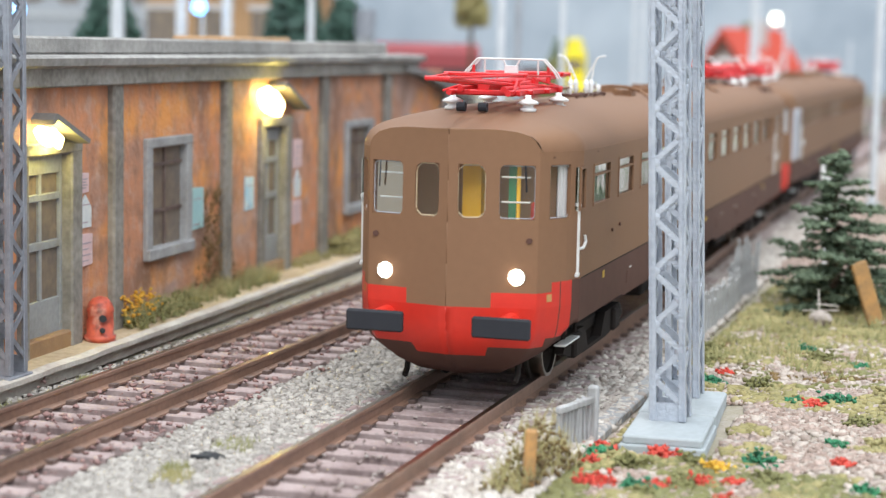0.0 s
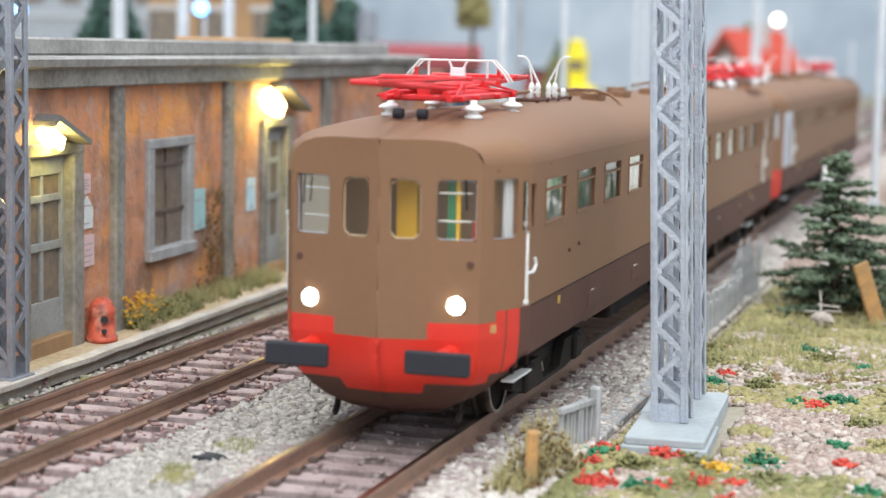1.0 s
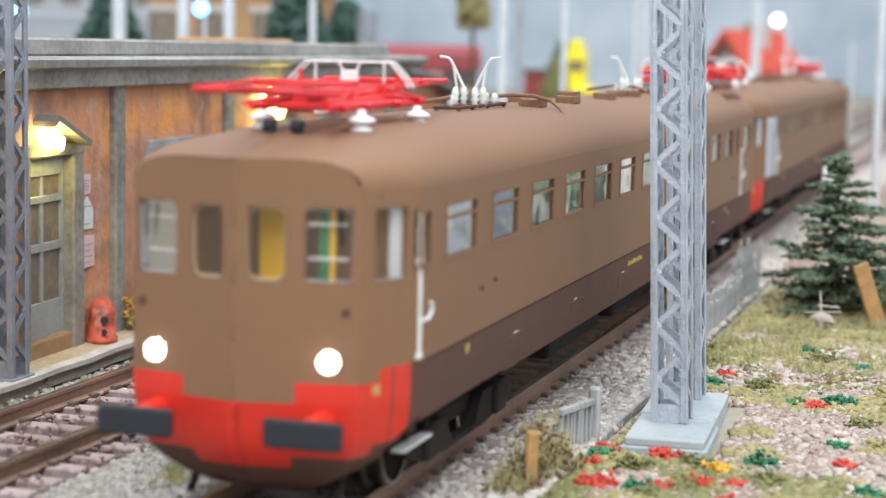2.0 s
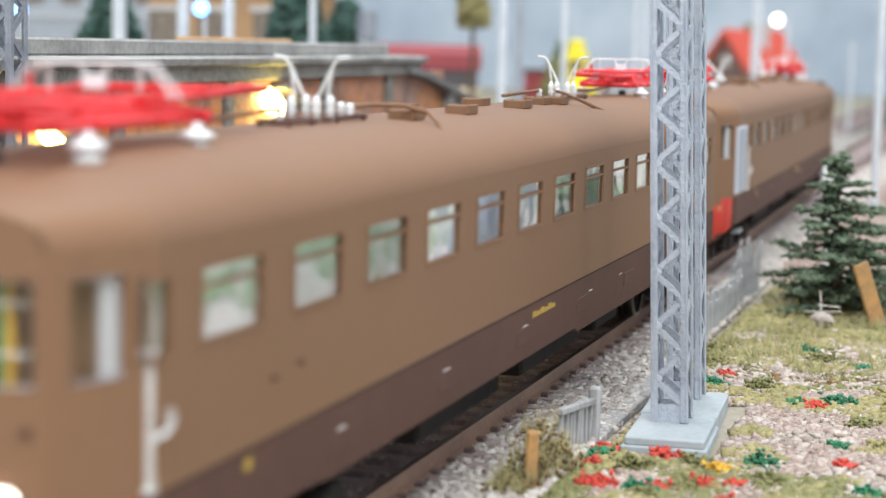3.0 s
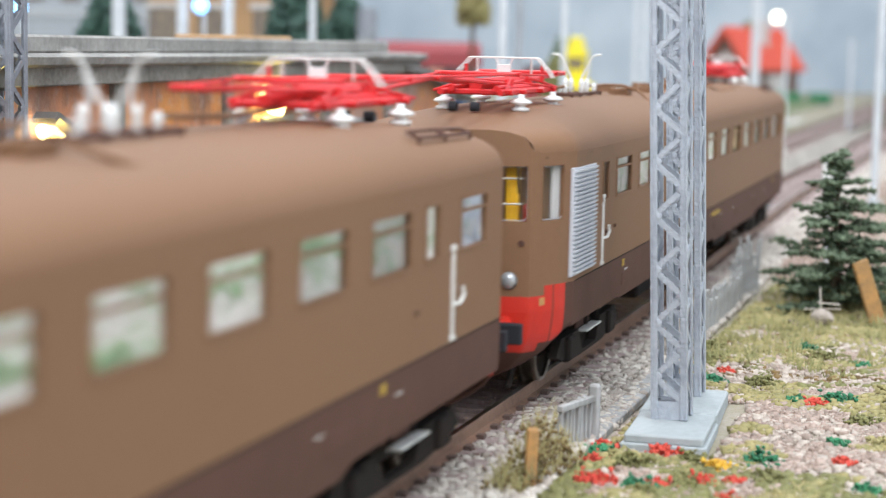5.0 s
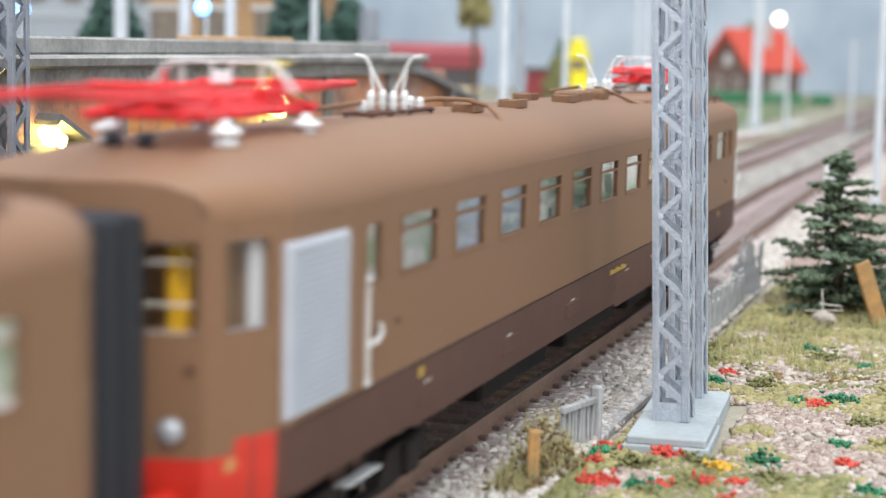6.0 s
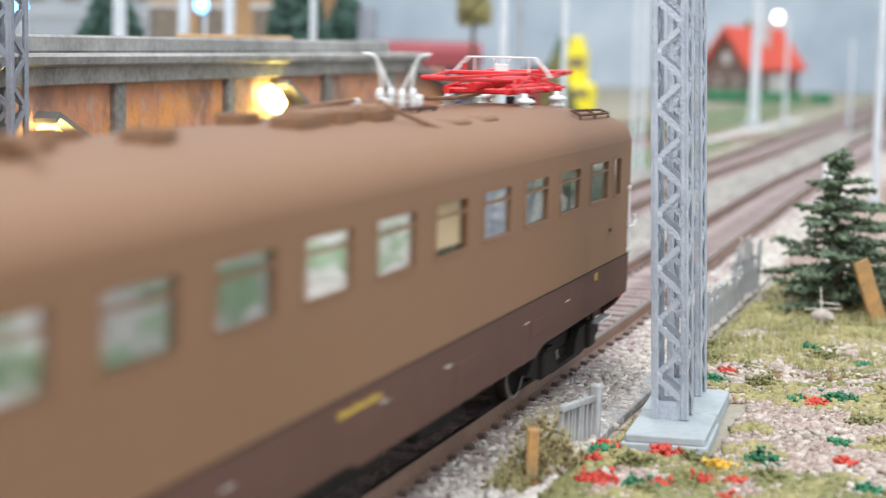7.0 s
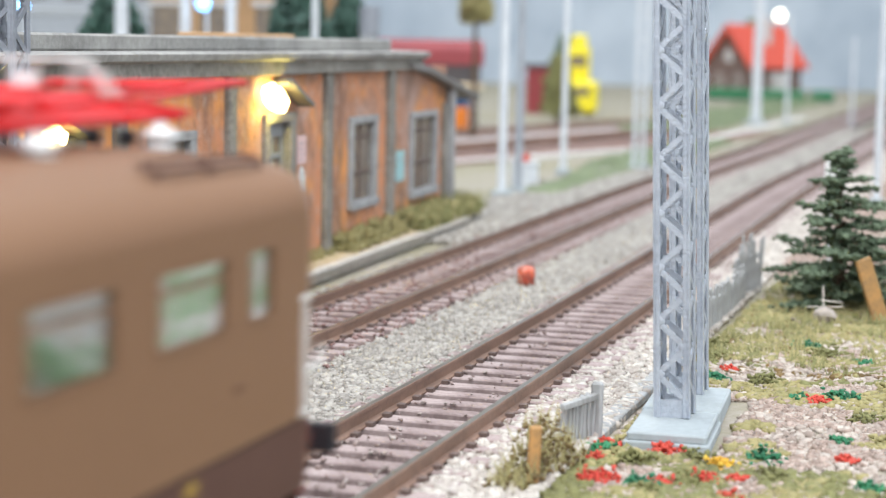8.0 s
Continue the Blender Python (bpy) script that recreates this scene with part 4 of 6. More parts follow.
def bogie(car, x0):
    b = part("bogie", bx(x0 - 17, x0 + 17, -12, 12, 4.6, 7.4, bevel=0.6), "under", car, "black bogie with steel-tyred wheels")
    for s in (-1, 1):
        bm = bmesh.new()
        prism(bm, [(x0 - 23, 5), (x0 - 20, 7.4), (x0 - 8, 7.2), (x0 - 5, 3.6), (x0 + 5, 3.6), (x0 + 8, 7.2), (x0 + 20, 7.4), (x0 + 23, 5), (x0 + 18, 3.8), (x0 + 9, 3.0), (x0 - 9, 3.0), (x0 - 18, 3.8)], "y", s * 12.2, s * 13.6)
        part("side_frame", bm, "under", b)
        for v in (-15, 15):
            part("axle_box", bx(x0 + v - 2.2, x0 + v + 2.2, s * 13.5 - 0.9, s * 13.5 + 0.9, 3.4, 7.2, bevel=0.4), "under", b)
    wheels = []
    for v in (-15, 15):
        bm = bmesh.new()
        for s in (-1, 1):
            prof = [(6.0, 6.9, 0), (6.0, 7.4, 0), (5.25, 7.45, 0), (5.25, 9.6, 0), (4.75, 9.6, 1), (4.6, 9.1, 1), (1.6, 9.0, 1), (1.4, 9.8, 1), (0.1, 9.8, 1)]
            rings = [[bm.verts.new((r * math.cos(a * math.pi / 14), s * y, r * math.sin(a * math.pi / 14))) for a in range(28)] for r, y, _ in prof]
            for (ra, rb), (_, _, mi) in zip(zip(rings, rings[1:]), prof):
                for a in range(28):
                    bm.faces.new((ra[a], ra[(a + 1) % 28], rb[(a + 1) % 28], rb[a])).material_index = mi
            bm.faces.new(rings[0]).material_index = 1
        rod(bm, (0, -9, 0), (0, 9, 0), 0.9, 8)
        w = part("wheelset", bm, ["steel", "under"], b, "dark wheelset with steel tyres")
        w.matrix_basis = at(x0 + v, 0, 5.27)
        wheels.append((w, x0 + v))
    return wheels


def bellows(car):
    """The black corridor connection behind the first car."""
    tube = part("gangway_bellows", bx(LONG + 0.7, LONG + 15.2, -8.0, 8.0, 12.4, 36.2, bevel=0.4), "black", car, "black corridor bellows between the cars")
    for i in range(7):
        w = 8.9 if i % 2 else 8.5
        part("fold", bx(LONG + 0.8 + i * 2.05, LONG + 2.8 + i * 2.05, -w, w, 12.0, 37.2 if i % 2 else 36.8, bevel=0.4), "black", tube)


def make_car(label, long, first, narrow, louvre, lit, blind_at=None, hand=(11.4, 261.0)):
    global LONG
    LONG = long
    car = thing("railcar", label, "railcar", "coupled railcars")
    holes = windows_of(first, 12, narrow)
    make_body(car, -1, holes)
    make_body(car, 1, holes)
    make_roof(car)
    floor = bmesh.new()
    box(floor, 14, LONG - 14, -13.8, 13.8, 10.9, 12.2)
    part("underfloor", floor, "under", car)
    part("saloon_floor", bx(14, LONG - 14, -15.6, 15.6, 21.5, 22.2), "interior", car)
    part("ceiling_lining", bx(14, LONG - 14, -15.0, 15.0, 35.6, 36.2), "interior", car)
    for x in (9.2, LONG - 9.8):
        part("cab_bulkhead", bx(x, x + 0.6, -14.6, 14.6, 17, 36), "cab_dark", car)
    for x0 in (3.2, LONG - 6.4):
        part("driver_desk", bx(x0, x0 + 3.2, -11.0, 11.0, 17, 26.4, bevel=0.4), "cab_dark", car)
    for x0, x1 in ((4.5, 6.5), (LONG - 6.5, LONG - 4.5)):
        part("cab_locker", bx(x0, x1, -3.6, -0.8, 18, 35), "cab_yellow", car, "yellow cab locker")
        part("cab_pillar", bx(x0 - 1, x0 - 0.6, -9.7, -9.2, 18, 35), "cab_yellow", car, "yellow cab pillar")
        # plain green pole and red box, added as the colours behind the glass
        if not louvre:
            part("cab_curtain", bx(x0 - 1, x0 - 0.6, -9.1, -8.0, 18, 35), "leaf_green", car, "green upright pole in the cab")
        part("driver_seat", bx(x0, x1, -12.6, -11, 22, 29.0, bevel=0.4), "train_red", car, "red box in the cab")
    if louvre:
        part("cab_locker", bx(3.6, 4.6, -10.6, -8.8, 18, 35), "cab_yellow", car, "yellow cab locker")
    for k in range(12):
        x = first + PITCH * k + 14.2
        for y0, y1 in ((-14.5, -3), (3, 14.5)):
            s = part("seat_back", bx(x, x + 2.2, y0, y1, 22, 29.2, bevel=0.5), "seat_green", car)
    # panes and frames
    for side in (-1, 1):
        for i, (x0, x1, z0, z1) in enumerate(holes):
            y = side * (half_width((x0 + x1) / 2) + 0.02)
            w = part("side_window", bx(x0 - 0.1, x1 + 0.1, y - 0.08, y + 0.08, z0 - 0.1, z1 + 0.1), CAB_PANE if blind_at == i else PANE, car, "reflective saloon window")
            w.visible_shadow = False
            if side < 0:
                t, f = 0.32, y - 0.18
                bm = bmesh.new()
                box(bm, x0, x1, f - 0.3, f, z0, z0 + t), box(bm, x0, x1, f - 0.3, f, z1 - t, z1)
                box(bm, x0, x0 + t, f - 0.3, f, z0 + t, z1 - t), box(bm, x1 - t, x1, f - 0.3, f, z0 + t, z1 - t)
                if x1 - x0 > 8:
                    box(bm, x0 + t, x1 - t, f - 0.2, f, z1 - 1.9, z1 - 1.6)
                part("window_frame", bm, "train_brown", w)
                if blind_at is not None and i == blind_at:
                    part("blind", bx(x0 + 0.3, x1 - 0.3, y + 0.5, y + 0.8, z0 + 0.8, z1), "blind", w, "lowered beige blind")
    # end windows: two in the middle doors, two beside, one each round the corner
    for end in (0, 1):
        for s in (-1, 1):
            for a, b, name in ((0.28, 1.08, "door_window"), (1.5, 2.6, "cab_window"), (4.6, 9.0, "cab_side_window")):
                def q(x, z, d):
                    v = Vector((x + d, s * (half_width(x) - d * 0.6), z))
                    if end:
                        v.x = LONG - v.x
                    return v
                bm = bmesh.new()
                bm.faces.new([bm.verts.new(q(x, z, 0.25)) for x, z in ((a, 26.5), (b, 26.5), (b, 34.5), (a, 34.5))])
                w = part(name, bm, PANE if name == "cab_window" and s > 0 else CAB_PANE, car)
                w.visible_shadow = False
                bm = bmesh.new()
                c, k = (b - a) * (0.22 if name == "door_window" else 0.08), 0.8 if name == "door_window" else 0.4
                path_rods(bm, [q(a + c, 26.75, 0.1), q(b - c, 26.75, 0.1), q(b, 26.75 + k, 0.1), q(b, 34.25 - k, 0.1), q(b - c, 34.25, 0.1), q(a + c, 34.25, 0.1), q(a, 34.25 - k, 0.1), q(a, 26.75 + k, 0.1), q(a + c, 26.75, 0.1)], 0.1 if name == "door_window" else 0.06, 5)
                # door windows: light on the pane's edge is put in as pale yellow rods
                part("window_frame", bm, "blind" if name == "door_window" else "louvre", w, "thin pale yellow rods for the lit window edge" if name == "door_window" else "thin silver frame")
                if name == "cab_side_window":
                    bm = bmesh.new()
                    for k in (0.62, 0.78, 0.94):
                        x = a + (b - a) * k
                        path_rods(bm, [q(x, 26.8, 0.8), q(x, 34.2, 0.8)], 0.4, 6)
                    part("curtain", bm, "louvre", w, "pale grey side curtain")
                if name == "cab_window":
                    bm = bmesh.new()
                    for z in (29.0, 32.6):
                        rod(bm, q(a + 0.1, z, 0.6), q(b - 0.1, z, 0.6), 0.14, 4)
                    part("guard_bar", bm, "white_metal", w)
                    bm = rod(bmesh.new(), q(b - 0.35, 34.4, -0.5), q(b - 0.3, 30.6, -0.45), 0.13, 4)
                    part("wiper", bm, "black", w, "black wiper")
    # front furniture at both ends
    for end in (0, 1):
        def ex(v):
            return LONG - v if end else v
        for s in (-1, 1):
            on = lit and not end
            lamp = part("headlamp", rod(bmesh.new(), (ex(1.7), s * 9.9, 18.3), (ex(4.0), s * 9.9, 18.3), 1.32, 20), "steel", car, "round headlamp")
            bm = bmesh.new()
            bmesh.ops.create_uvsphere(bm, u_segments=16, v_segments=10, radius=1.22, matrix=Matrix.Translation((ex(1.8), s * 9.9, 18.3)) @ Matrix.Diagonal((0.8, 1, 1, 1)))
            part("lens", bm, "lens_lit" if on else "lens_off", lamp, "glowing warm white lens" if on else "unlit glass lens", smooth=True)
            buf = part("buffer", bx(ex(-4.2) - 0.55, ex(-4.2) + 0.55, s * 9.4 - 4.25, s * 9.4 + 4.25, 10.2, 13.2, bevel=0.25), "black", car, "wide black buffer pad")
            part("buffer_stem", rod(bmesh.new(), (ex(-3.8), s * 9.4, 11.9), (ex(3), s * 9.4, 11.9), 1.3, 12), "train_red", buf)
            bm = rod(bmesh.new(), (ex(1.9), s * 11.6, 23.6), (ex(3.0), s * 11.6, 23.6), 0.45, 8)
            part("lamp_bracket", bm, "train_dark", car)
        for s in (-1, 1):
            bm = bmesh.new()
            bm.faces.new([bm.verts.new((ex(x), s * (half_width(x) + 0.42), z)) for x, z in ((4.3, 14.6), (5.3, 14.6), (5.3, 15.7), (4.3, 15.7))])
            plate = part("data_plate", bm, "post_orange", car, "small orange plate on the red band")
            plate.modifiers.new("thickness", "SOLIDIFY").thickness = 0.12 * MM
        # the rounded fold down the middle of the nose
        for zs, tone in (([13.8, 20, 26, 32, 38.6], "train_brown"), ([6.6, 8.0, 9.2, 10.2, 11.6, 13.8], "train_red"), ([3.2, 4.3, 5.3, 6.6], "train_dark")):
            part("nose_fold", path_rods(bmesh.new(), [point_on(ex(0.0), 0.0, z) for z in zs], 0.35, 12), tone, car, smooth=True)
        # seams of the gangway doors and the drip edge
        for s in (-1, 1):
            bm = bmesh.new()
            rod(bm, (ex(1.22), s * 6.3, 13.9), (ex(1.25), s * 6.3, 38.6), 0.13, 4)
            rod(bm, (ex(-0.02), 0, 13.75), (ex(1.25), s * 6.3, 13.75), 0.14, 4)
            part("door_seam", bm, "train_dark", car)
        bm = bmesh.new()
        path_rods(bm, [(ex(1.25), -6.3, 39.1), (ex(-0.1), 0, 39.3), (ex(1.25), 6.3, 39.1)], 0.18, 5)
        part("drip_edge", bm, "train_brown", car)
        inner = end == (0 if louvre else 1)
        bm = bmesh.new()
        if not inner:
            box(bm, min(ex(9), ex(14)), max(ex(9), ex(14)), -5, 5, 3.4, 6.8, bevel=0.3)
        else:
            box(bm, min(ex(-5), ex(2)), max(ex(-5), ex(2)), -1.2, 1.2, 5.0, 7.2, bevel=0.3)
            box(bm, min(ex(-6.5), ex(-5)), max(ex(-6.5), ex(-5)), -2.4, 2.4, 4.6, 7.4, bevel=0.3)
        part("coupler", bm, "under", car, "black coupler")
        for s in (-1, 1):
            bm = bmesh.new()
            path_rods(bm, [(ex(10), s * 8.6, 6.5), (ex(9.0), s * 8.6, 2.6), (ex(7.6), s * 8.5, 1.8)], 0.45, 6)
            part("rail_guard", bm, "under", car)
        if not end:
            continue
        # roof grab frame
        bm = bmesh.new()
        for y in (-13.8, -12.4):
            path_rods(bm, [(ex(16), y, roof_z(16, y) + 0.8), (ex(36), y, roof_z(36, y) + 0.8)], 0.22, 5)
        for v in (16, 26, 36):
            path_rods(bm, [(ex(v), -13.8, roof_z(v, -13.8) + 0.8), (ex(v), -12.4, roof_z(v, -12.4) + 0.8)], 0.22, 5)
            path_rods(bm, [(ex(v), -13.8, roof_z(v, -13.8) - 0.3), (ex(v), -13.8, roof_z(v, -13.8) + 0.8)], 0.2, 5)
        part("roof_grab_rail", bm, "train_dark", car)
    for h, steps in ((hand[0], 1), (hand[1], 1)):
        for s in (-1, 1):
            yy = s * (half_width(h) + 0.4)
            g = part("handrail", path_rods(bmesh.new(), [(h, yy, 18.0), (h, yy, 28.3)], 0.27, 8), "white_metal", car, "white upright handrail")
            bm = bmesh.new()
            for z in (18.0, 28.3):
                rod(bm, (h, yy - 0.2 * s, z), (h, yy - 0.8 * s, z), 0.3, 6)
                box(bm, h - 0.65, h + 0.65, yy - 0.3, yy + 0.3, z - 0.35, z + 0.35, bevel=0.15)
            path_rods(bm, [(h, yy, 21.8), (h + 1.6, yy + s * 0.5, 21.9), (h + 2.6, yy + s * 0.6, 22.7), (h + 2.4, yy + s * 0.5, 23.7)], 0.24, 6)
            part("handle", bm, "white_metal", g, "white hooked handle")
            far = 1 if h < LONG / 2 else -1
            st = part("footstep", bx(min(h + 1 * far, h + 11 * far), max(h + 1 * far, h + 11 * far), s * 14.2 - 0.9, s * 14.2 + 0.9, 6.9, 7.2, bevel=0.1), "white_metal", car, "thin pale footstep plate")
            part("riser", bx(min(h + 1.4 * far, h + 10.6 * far), max(h + 1.4 * far, h + 10.6 * far), s * 12.9 - 0.25, s * 12.9 + 0.25, 7.2, 11.0, bevel=0.1), "train_dark", st)
            bm = bmesh.new()
            for v in (4, 12):
                rod(bm, (h + v * far, s * 14.0, 7.6), (h + v * far, s * 14.0, 10.2), 0.35, 5)
            part("bracket", bm, "under", st)
    if louvre:
        g = part("louvre_door", bx(louvre[0], louvre[1], -17.12, -16.5, 18.1, 33.9, bevel=0.1), "louvre", car, "pale grey louvred door panel")
        for i in range(24):
            z = 18.5 + i * 0.64
            part("slat", bx(louvre[0] + 0.4, louvre[1] - 0.4, -17.55, -17.0, z, z + 0.3), "louvre", g)
    for s in (-1, 1):
        y0, y1 = sorted((s * 16.9, s * 17.1))
        part("waist_line", bx(12.5, LONG - 12.5, y0, y1, 17.33, 17.5), "under", car, "thin dark line between the two browns")
    # yellow markings are plain bars
    for x in (hand[0] + 17.0, hand[1] - 24):
        m = bmesh.new()
        box(m, x, x + 0.6, -17.13, -16.9, 15.6, 16.7), box(m, x + 0.8, x + 1.3, -17.13, -16.9, 15.6, 16.7)
        part("marking", m, "yellow_mark", car, "small yellow marking bars")
    m = bmesh.new()
    for i in range(6):
        box(m, 127.5 + i * 2.1 + first - 22.7, 129.1 + i * 2.1 + first - 22.7, -17.13, -16.9, 15.4, 16.2 - 0.25 * (i % 2))
    part("marking", m, "yellow_mark", car, "yellow marking bars")
    for x in (50, 84, 119, 158, 180, 215, 238):
        part("white_dash", bx(x, x + 1.9, -17.12, -16.9, 14.78, 14.93), "white_metal", car, "small white marking dash")
    for x in range(48, 250, 34):
        part("skirt_hatch", bx(x, x + 8, -17.12, -16.4, 12.4, 14.6, bevel=0.08), "train_dark", car)
    for x, z in ((34, 22.6), (40, 23.0), (first + 225, 22.6)):
        part("stud", rod(bmesh.new(), (x, -17.35, z), (x, -16.6, z), 0.28, 6), "train_dark", car)
    part("gutter_strip", rod(bmesh.new(), (5, -14.2, 35.5), (22, -17.0, 35.7), 0.16, 4), "train_dark", car)
    # tanks and boxes under the floor
    for x0, x1, y in ((92, 128, -11.5), (140, 176, -11.5), (186, 204, -12)):
        part("underfloor_box", bx(x0, x1, y, y + 9, 4.2, 8.8, bevel=0.5), "under", car)
    wheels = bogie(car, 40) + bogie(car, LONG - 40)
    pantograph(car, 30.5, 1)
    lyre(car, 85.5, 1)
    pantograph(car, LONG - 28.5, -1)
    lyre(car, LONG - 82.4, -1)
    if not louvre:
        bellows(car)
    if louvre:
        for x in (168, 176, 190):
            part("roof_vent", bx(x, x + 5, -5.5, -1.5, 41.4, 43.8, bevel=0.4), "train_brown", car)
        for x in (203, 216):
            part("roof_vent", bx(x, x + 6, -11, -7.6, 39.2, 41.8, bevel=0.4), "train_brown", car)
    return car, wheels


CAR_A, WHEELS_A = make_car("brown railcar with red ends, lit headlamps and raised white roof horns", 290.0, 19.1, [(10.2, 13.8, 27.5, 33.9), (247.0, 252.2, 27.5, 33.9), (259.9, 270.9, 27.5, 33.9)], None, True, hand=(11.0, 257.2))
CAR_B, WHEELS_B = make_car("brown railcar with a grey louvred side door and unlit headlamps", 293.5, 40.9, [(30.2, 35.0, 27.5, 33.9), (268.0, 273.5, 27.5, 33.9)], (10.4, 25.2), False, blind_at=7, hand=(30.9, 280.5))
# ---- the near masts ----
def flat_bar(bm, p, q, width, thick, normal):
    """A flat strip from p to q with its broad side across the normal."""
    p, q, n = Vector(p), Vector(q), Vector(normal)
    side = (q - p).normalized().cross(n) * width / 2
    ring = [[bm.verts.new(c + a * side + b * n * thick / 2) for a, b in ((-1, -1), (1, -1), (1, 1), (-1, 1))] for c in (p, q)]
    bm.faces.new(ring[0]), bm.faces.new(list(reversed(ring[1])))
    for i in range(4):
        bm.faces.new((ring[0][i], ring[0][(i + 1) % 4], ring[1][(i + 1) % 4], ring[1][i]))
    return bm


def lattice_column(parent, x, y, z0, z1, mat, w=4.3):
    """A square lattice column: four corner angles and a zigzag of flat bars on every side."""
    h = w / 2
    for sx in (-1, 1):
        for sy in (-1, 1):
            bm = bmesh.new()
            xo, yo = x + sx * (h + 0.45), y + sy * (h + 0.45)
            box(bm, min(xo, xo - sx * 1.0), max(xo, xo - sx * 1.0), min(yo, yo - sy * 0.32), max(yo, yo - sy * 0.32), z0, z1, bevel=0.07)
            box(bm, min(xo, xo - sx * 0.32), max(xo, xo - sx * 0.32), min(yo - sy * 0.33, yo - sy * 1.0), max(yo - sy * 0.33, yo - sy * 1.0), z0, z1, bevel=0.07)
            part("corner_angle", bm, mat, parent)
    pitch = 3.79
    n = int((z1 - z0 - 3) / pitch)
    d = h + 0.12
    for face in range(4):
        meshes = {}
        for i in range(n):
            up = (i + face // 2) % 2 == 0
            a, b = (-h, h) if up else (h, -h)
            za = z0 + 2.4 + i * pitch
            if up not in meshes:
                bm = bmesh.new()
                if face < 2:
                    xx, nrm = x + (-d if face == 0 else d), (1, 0, 0)
                    pa, pb, k = (xx, y + a, 0), (xx, y + b, pitch), (xx, y + b * 0.8, pitch)
                else:
                    yy, nrm = y + (-d if face == 2 else d), (0, 1, 0)
                    pa, pb, k = (x + a, yy, 0), (x + b, yy, pitch), (x + b * 0.8, yy, pitch)
                flat_bar(bm, pa, pb, 0.8, 0.34, nrm)
                size = Matrix.Diagonal((0.3, 0.75, 0.9, 1) if face < 2 else (0.75, 0.3, 0.9, 1))
                bmesh.ops.create_icosphere(bm, subdivisions=2, radius=1.0, matrix=Matrix.Translation(k) @ size)
                ob = part("brace", bm, mat, parent)
                meshes[up] = ob.data
            else:
                ob = new("brace", meshes[up])
                ob.parent = parent
            ob.matrix_basis = at(0, 0, za)
    for face in range(2):
        xx = x + (-h if face == 0 else h)
        part("foot_plate", bx(xx - 0.15, xx + 0.15, y - h, y + h, z0, z0 + 2.6), mat, parent)


def make_mast():
    m = thing("catenary_mast", "silver-grey twin lattice mast on a stepped concrete pad", "mast", "near lattice masts")
    pad = bmesh.new()
    box(pad, -0.2, 17, -11.7, 0, -4.2, -2.2, bevel=0.2), box(pad, 0.3, 16.6, -11.3, -0.4, -2.3, -1.0, bevel=0.25)
    p = part("concrete_pad", pad, "pad", m)
    p.matrix_basis = at(238.9, -28.1, 0, 3.4)
    pad = bx(17.05, 36, -11.4, -0.2, -4.2, -0.92, bevel=0.25)
    p = part("concrete_pad", pad, "pad", m)
    p.matrix_basis = at(238.9, -28.1, 0, 3.4)
    lean = at(0, -32.2, -1, 0, -2.1)
    for dx, dy in ((252.6, -0.5), (271.0, 0.6)):
        before = set(m.children)
        lattice_column(m, dx, dy, 0, 105, "mast")
        for ob in set(m.children) - before:
            ob.matrix_basis = lean @ ob.matrix_basis
    for z in (66, 102):
        part("cross_tie", bx(250, 273.6, -0.8, 0.8, z, z + 2), "mast", m).matrix_basis = lean
    m2 = thing("catenary_mast", "dark grey lattice mast standing on the platform edge", "mast", "near lattice masts")
    part("base_plate", bx(237.6, 244.6, 65.0, 71.6, -0.7, -0.1, bevel=0.1), "mast_dark", m2)
    lattice_column(m2, 241.4, 68.1, -0.1, 104, "mast_dark", 4.2)


make_mast()


# ---- fences and boards beside the track ----
def picket_fence(pts, heights, label, n, width, seed, ragged=0.15):
    f = thing("picket_fence", label, "fence", "track fences")
    rng = random.Random(seed)
    (xa, ya), (xb, yb) = pts
    ang = math.degrees(math.atan2(yb - ya, xb - xa))
    for i in range(n):
        k = (i + 0.5) / n
        x, y = xa + (xb - xa) * k, ya + (yb - ya) * k
        h = heights[0] + (heights[1] - heights[0]) * k + rng.uniform(-ragged, ragged) * heights[0]
        bm = bmesh.new()
        w = width * rng.uniform(0.8, 1.15)
        prism(bm, [(-w / 2, 0), (w / 2, 0), (w / 2, h - 0.25), (w * 0.1, h), (-w / 2, h - 0.3)], "y", -0.25, 0.25)
        ob = part("picket", bm, "fence", f)
        ob.matrix_basis = at(x, y, ground_z(x, y) - 0.3, ang + rng.uniform(-4, 4), rng.uniform(-4, 4), rng.uniform(-3, 3))
    d = Vector((xb - xa, yb - ya, 0))
    for z in (2.0, heights[0] * 0.7):
        bm = bx(0, d.length, 0.3, 0.7, z - 0.4, z + 0.4)
        ob = part("fence_rail", bm, "fence", f)
        ob.matrix_basis = at(xa, ya, ground_z(xa, ya) - 0.3, ang)
    return f


near_fence = picket_fence(((232.2, -20.9), (241.4, -23.3)), (7.2, 7.9), "short weathered grey picket fence by the track", 10, 0.62, 3, ragged=0.05)
part("end_post", bx(241.6, 243.0, -24.4, -22.8, -4.4, 4.9, bevel=0.3), "fence", near_fence)
part("top_rail", bx(0, 9.6, -0.45, 0.45, 2.6, 3.5, bevel=0.12), "fence", near_fence).matrix_basis = at(232.0, -21.2, 0, -14.6)
picket_fence(((318, -23.2), (392, -23.0)), (8.4, 8.6), "long weathered grey picket fence along the track", 62, 1.1, 5)
picket_fence(((386, -21.4), (414, -23.6)), (13.0, 10.0), "ragged tall pale picket fence by the fir", 24, 0.6, 8, ragged=0.3)


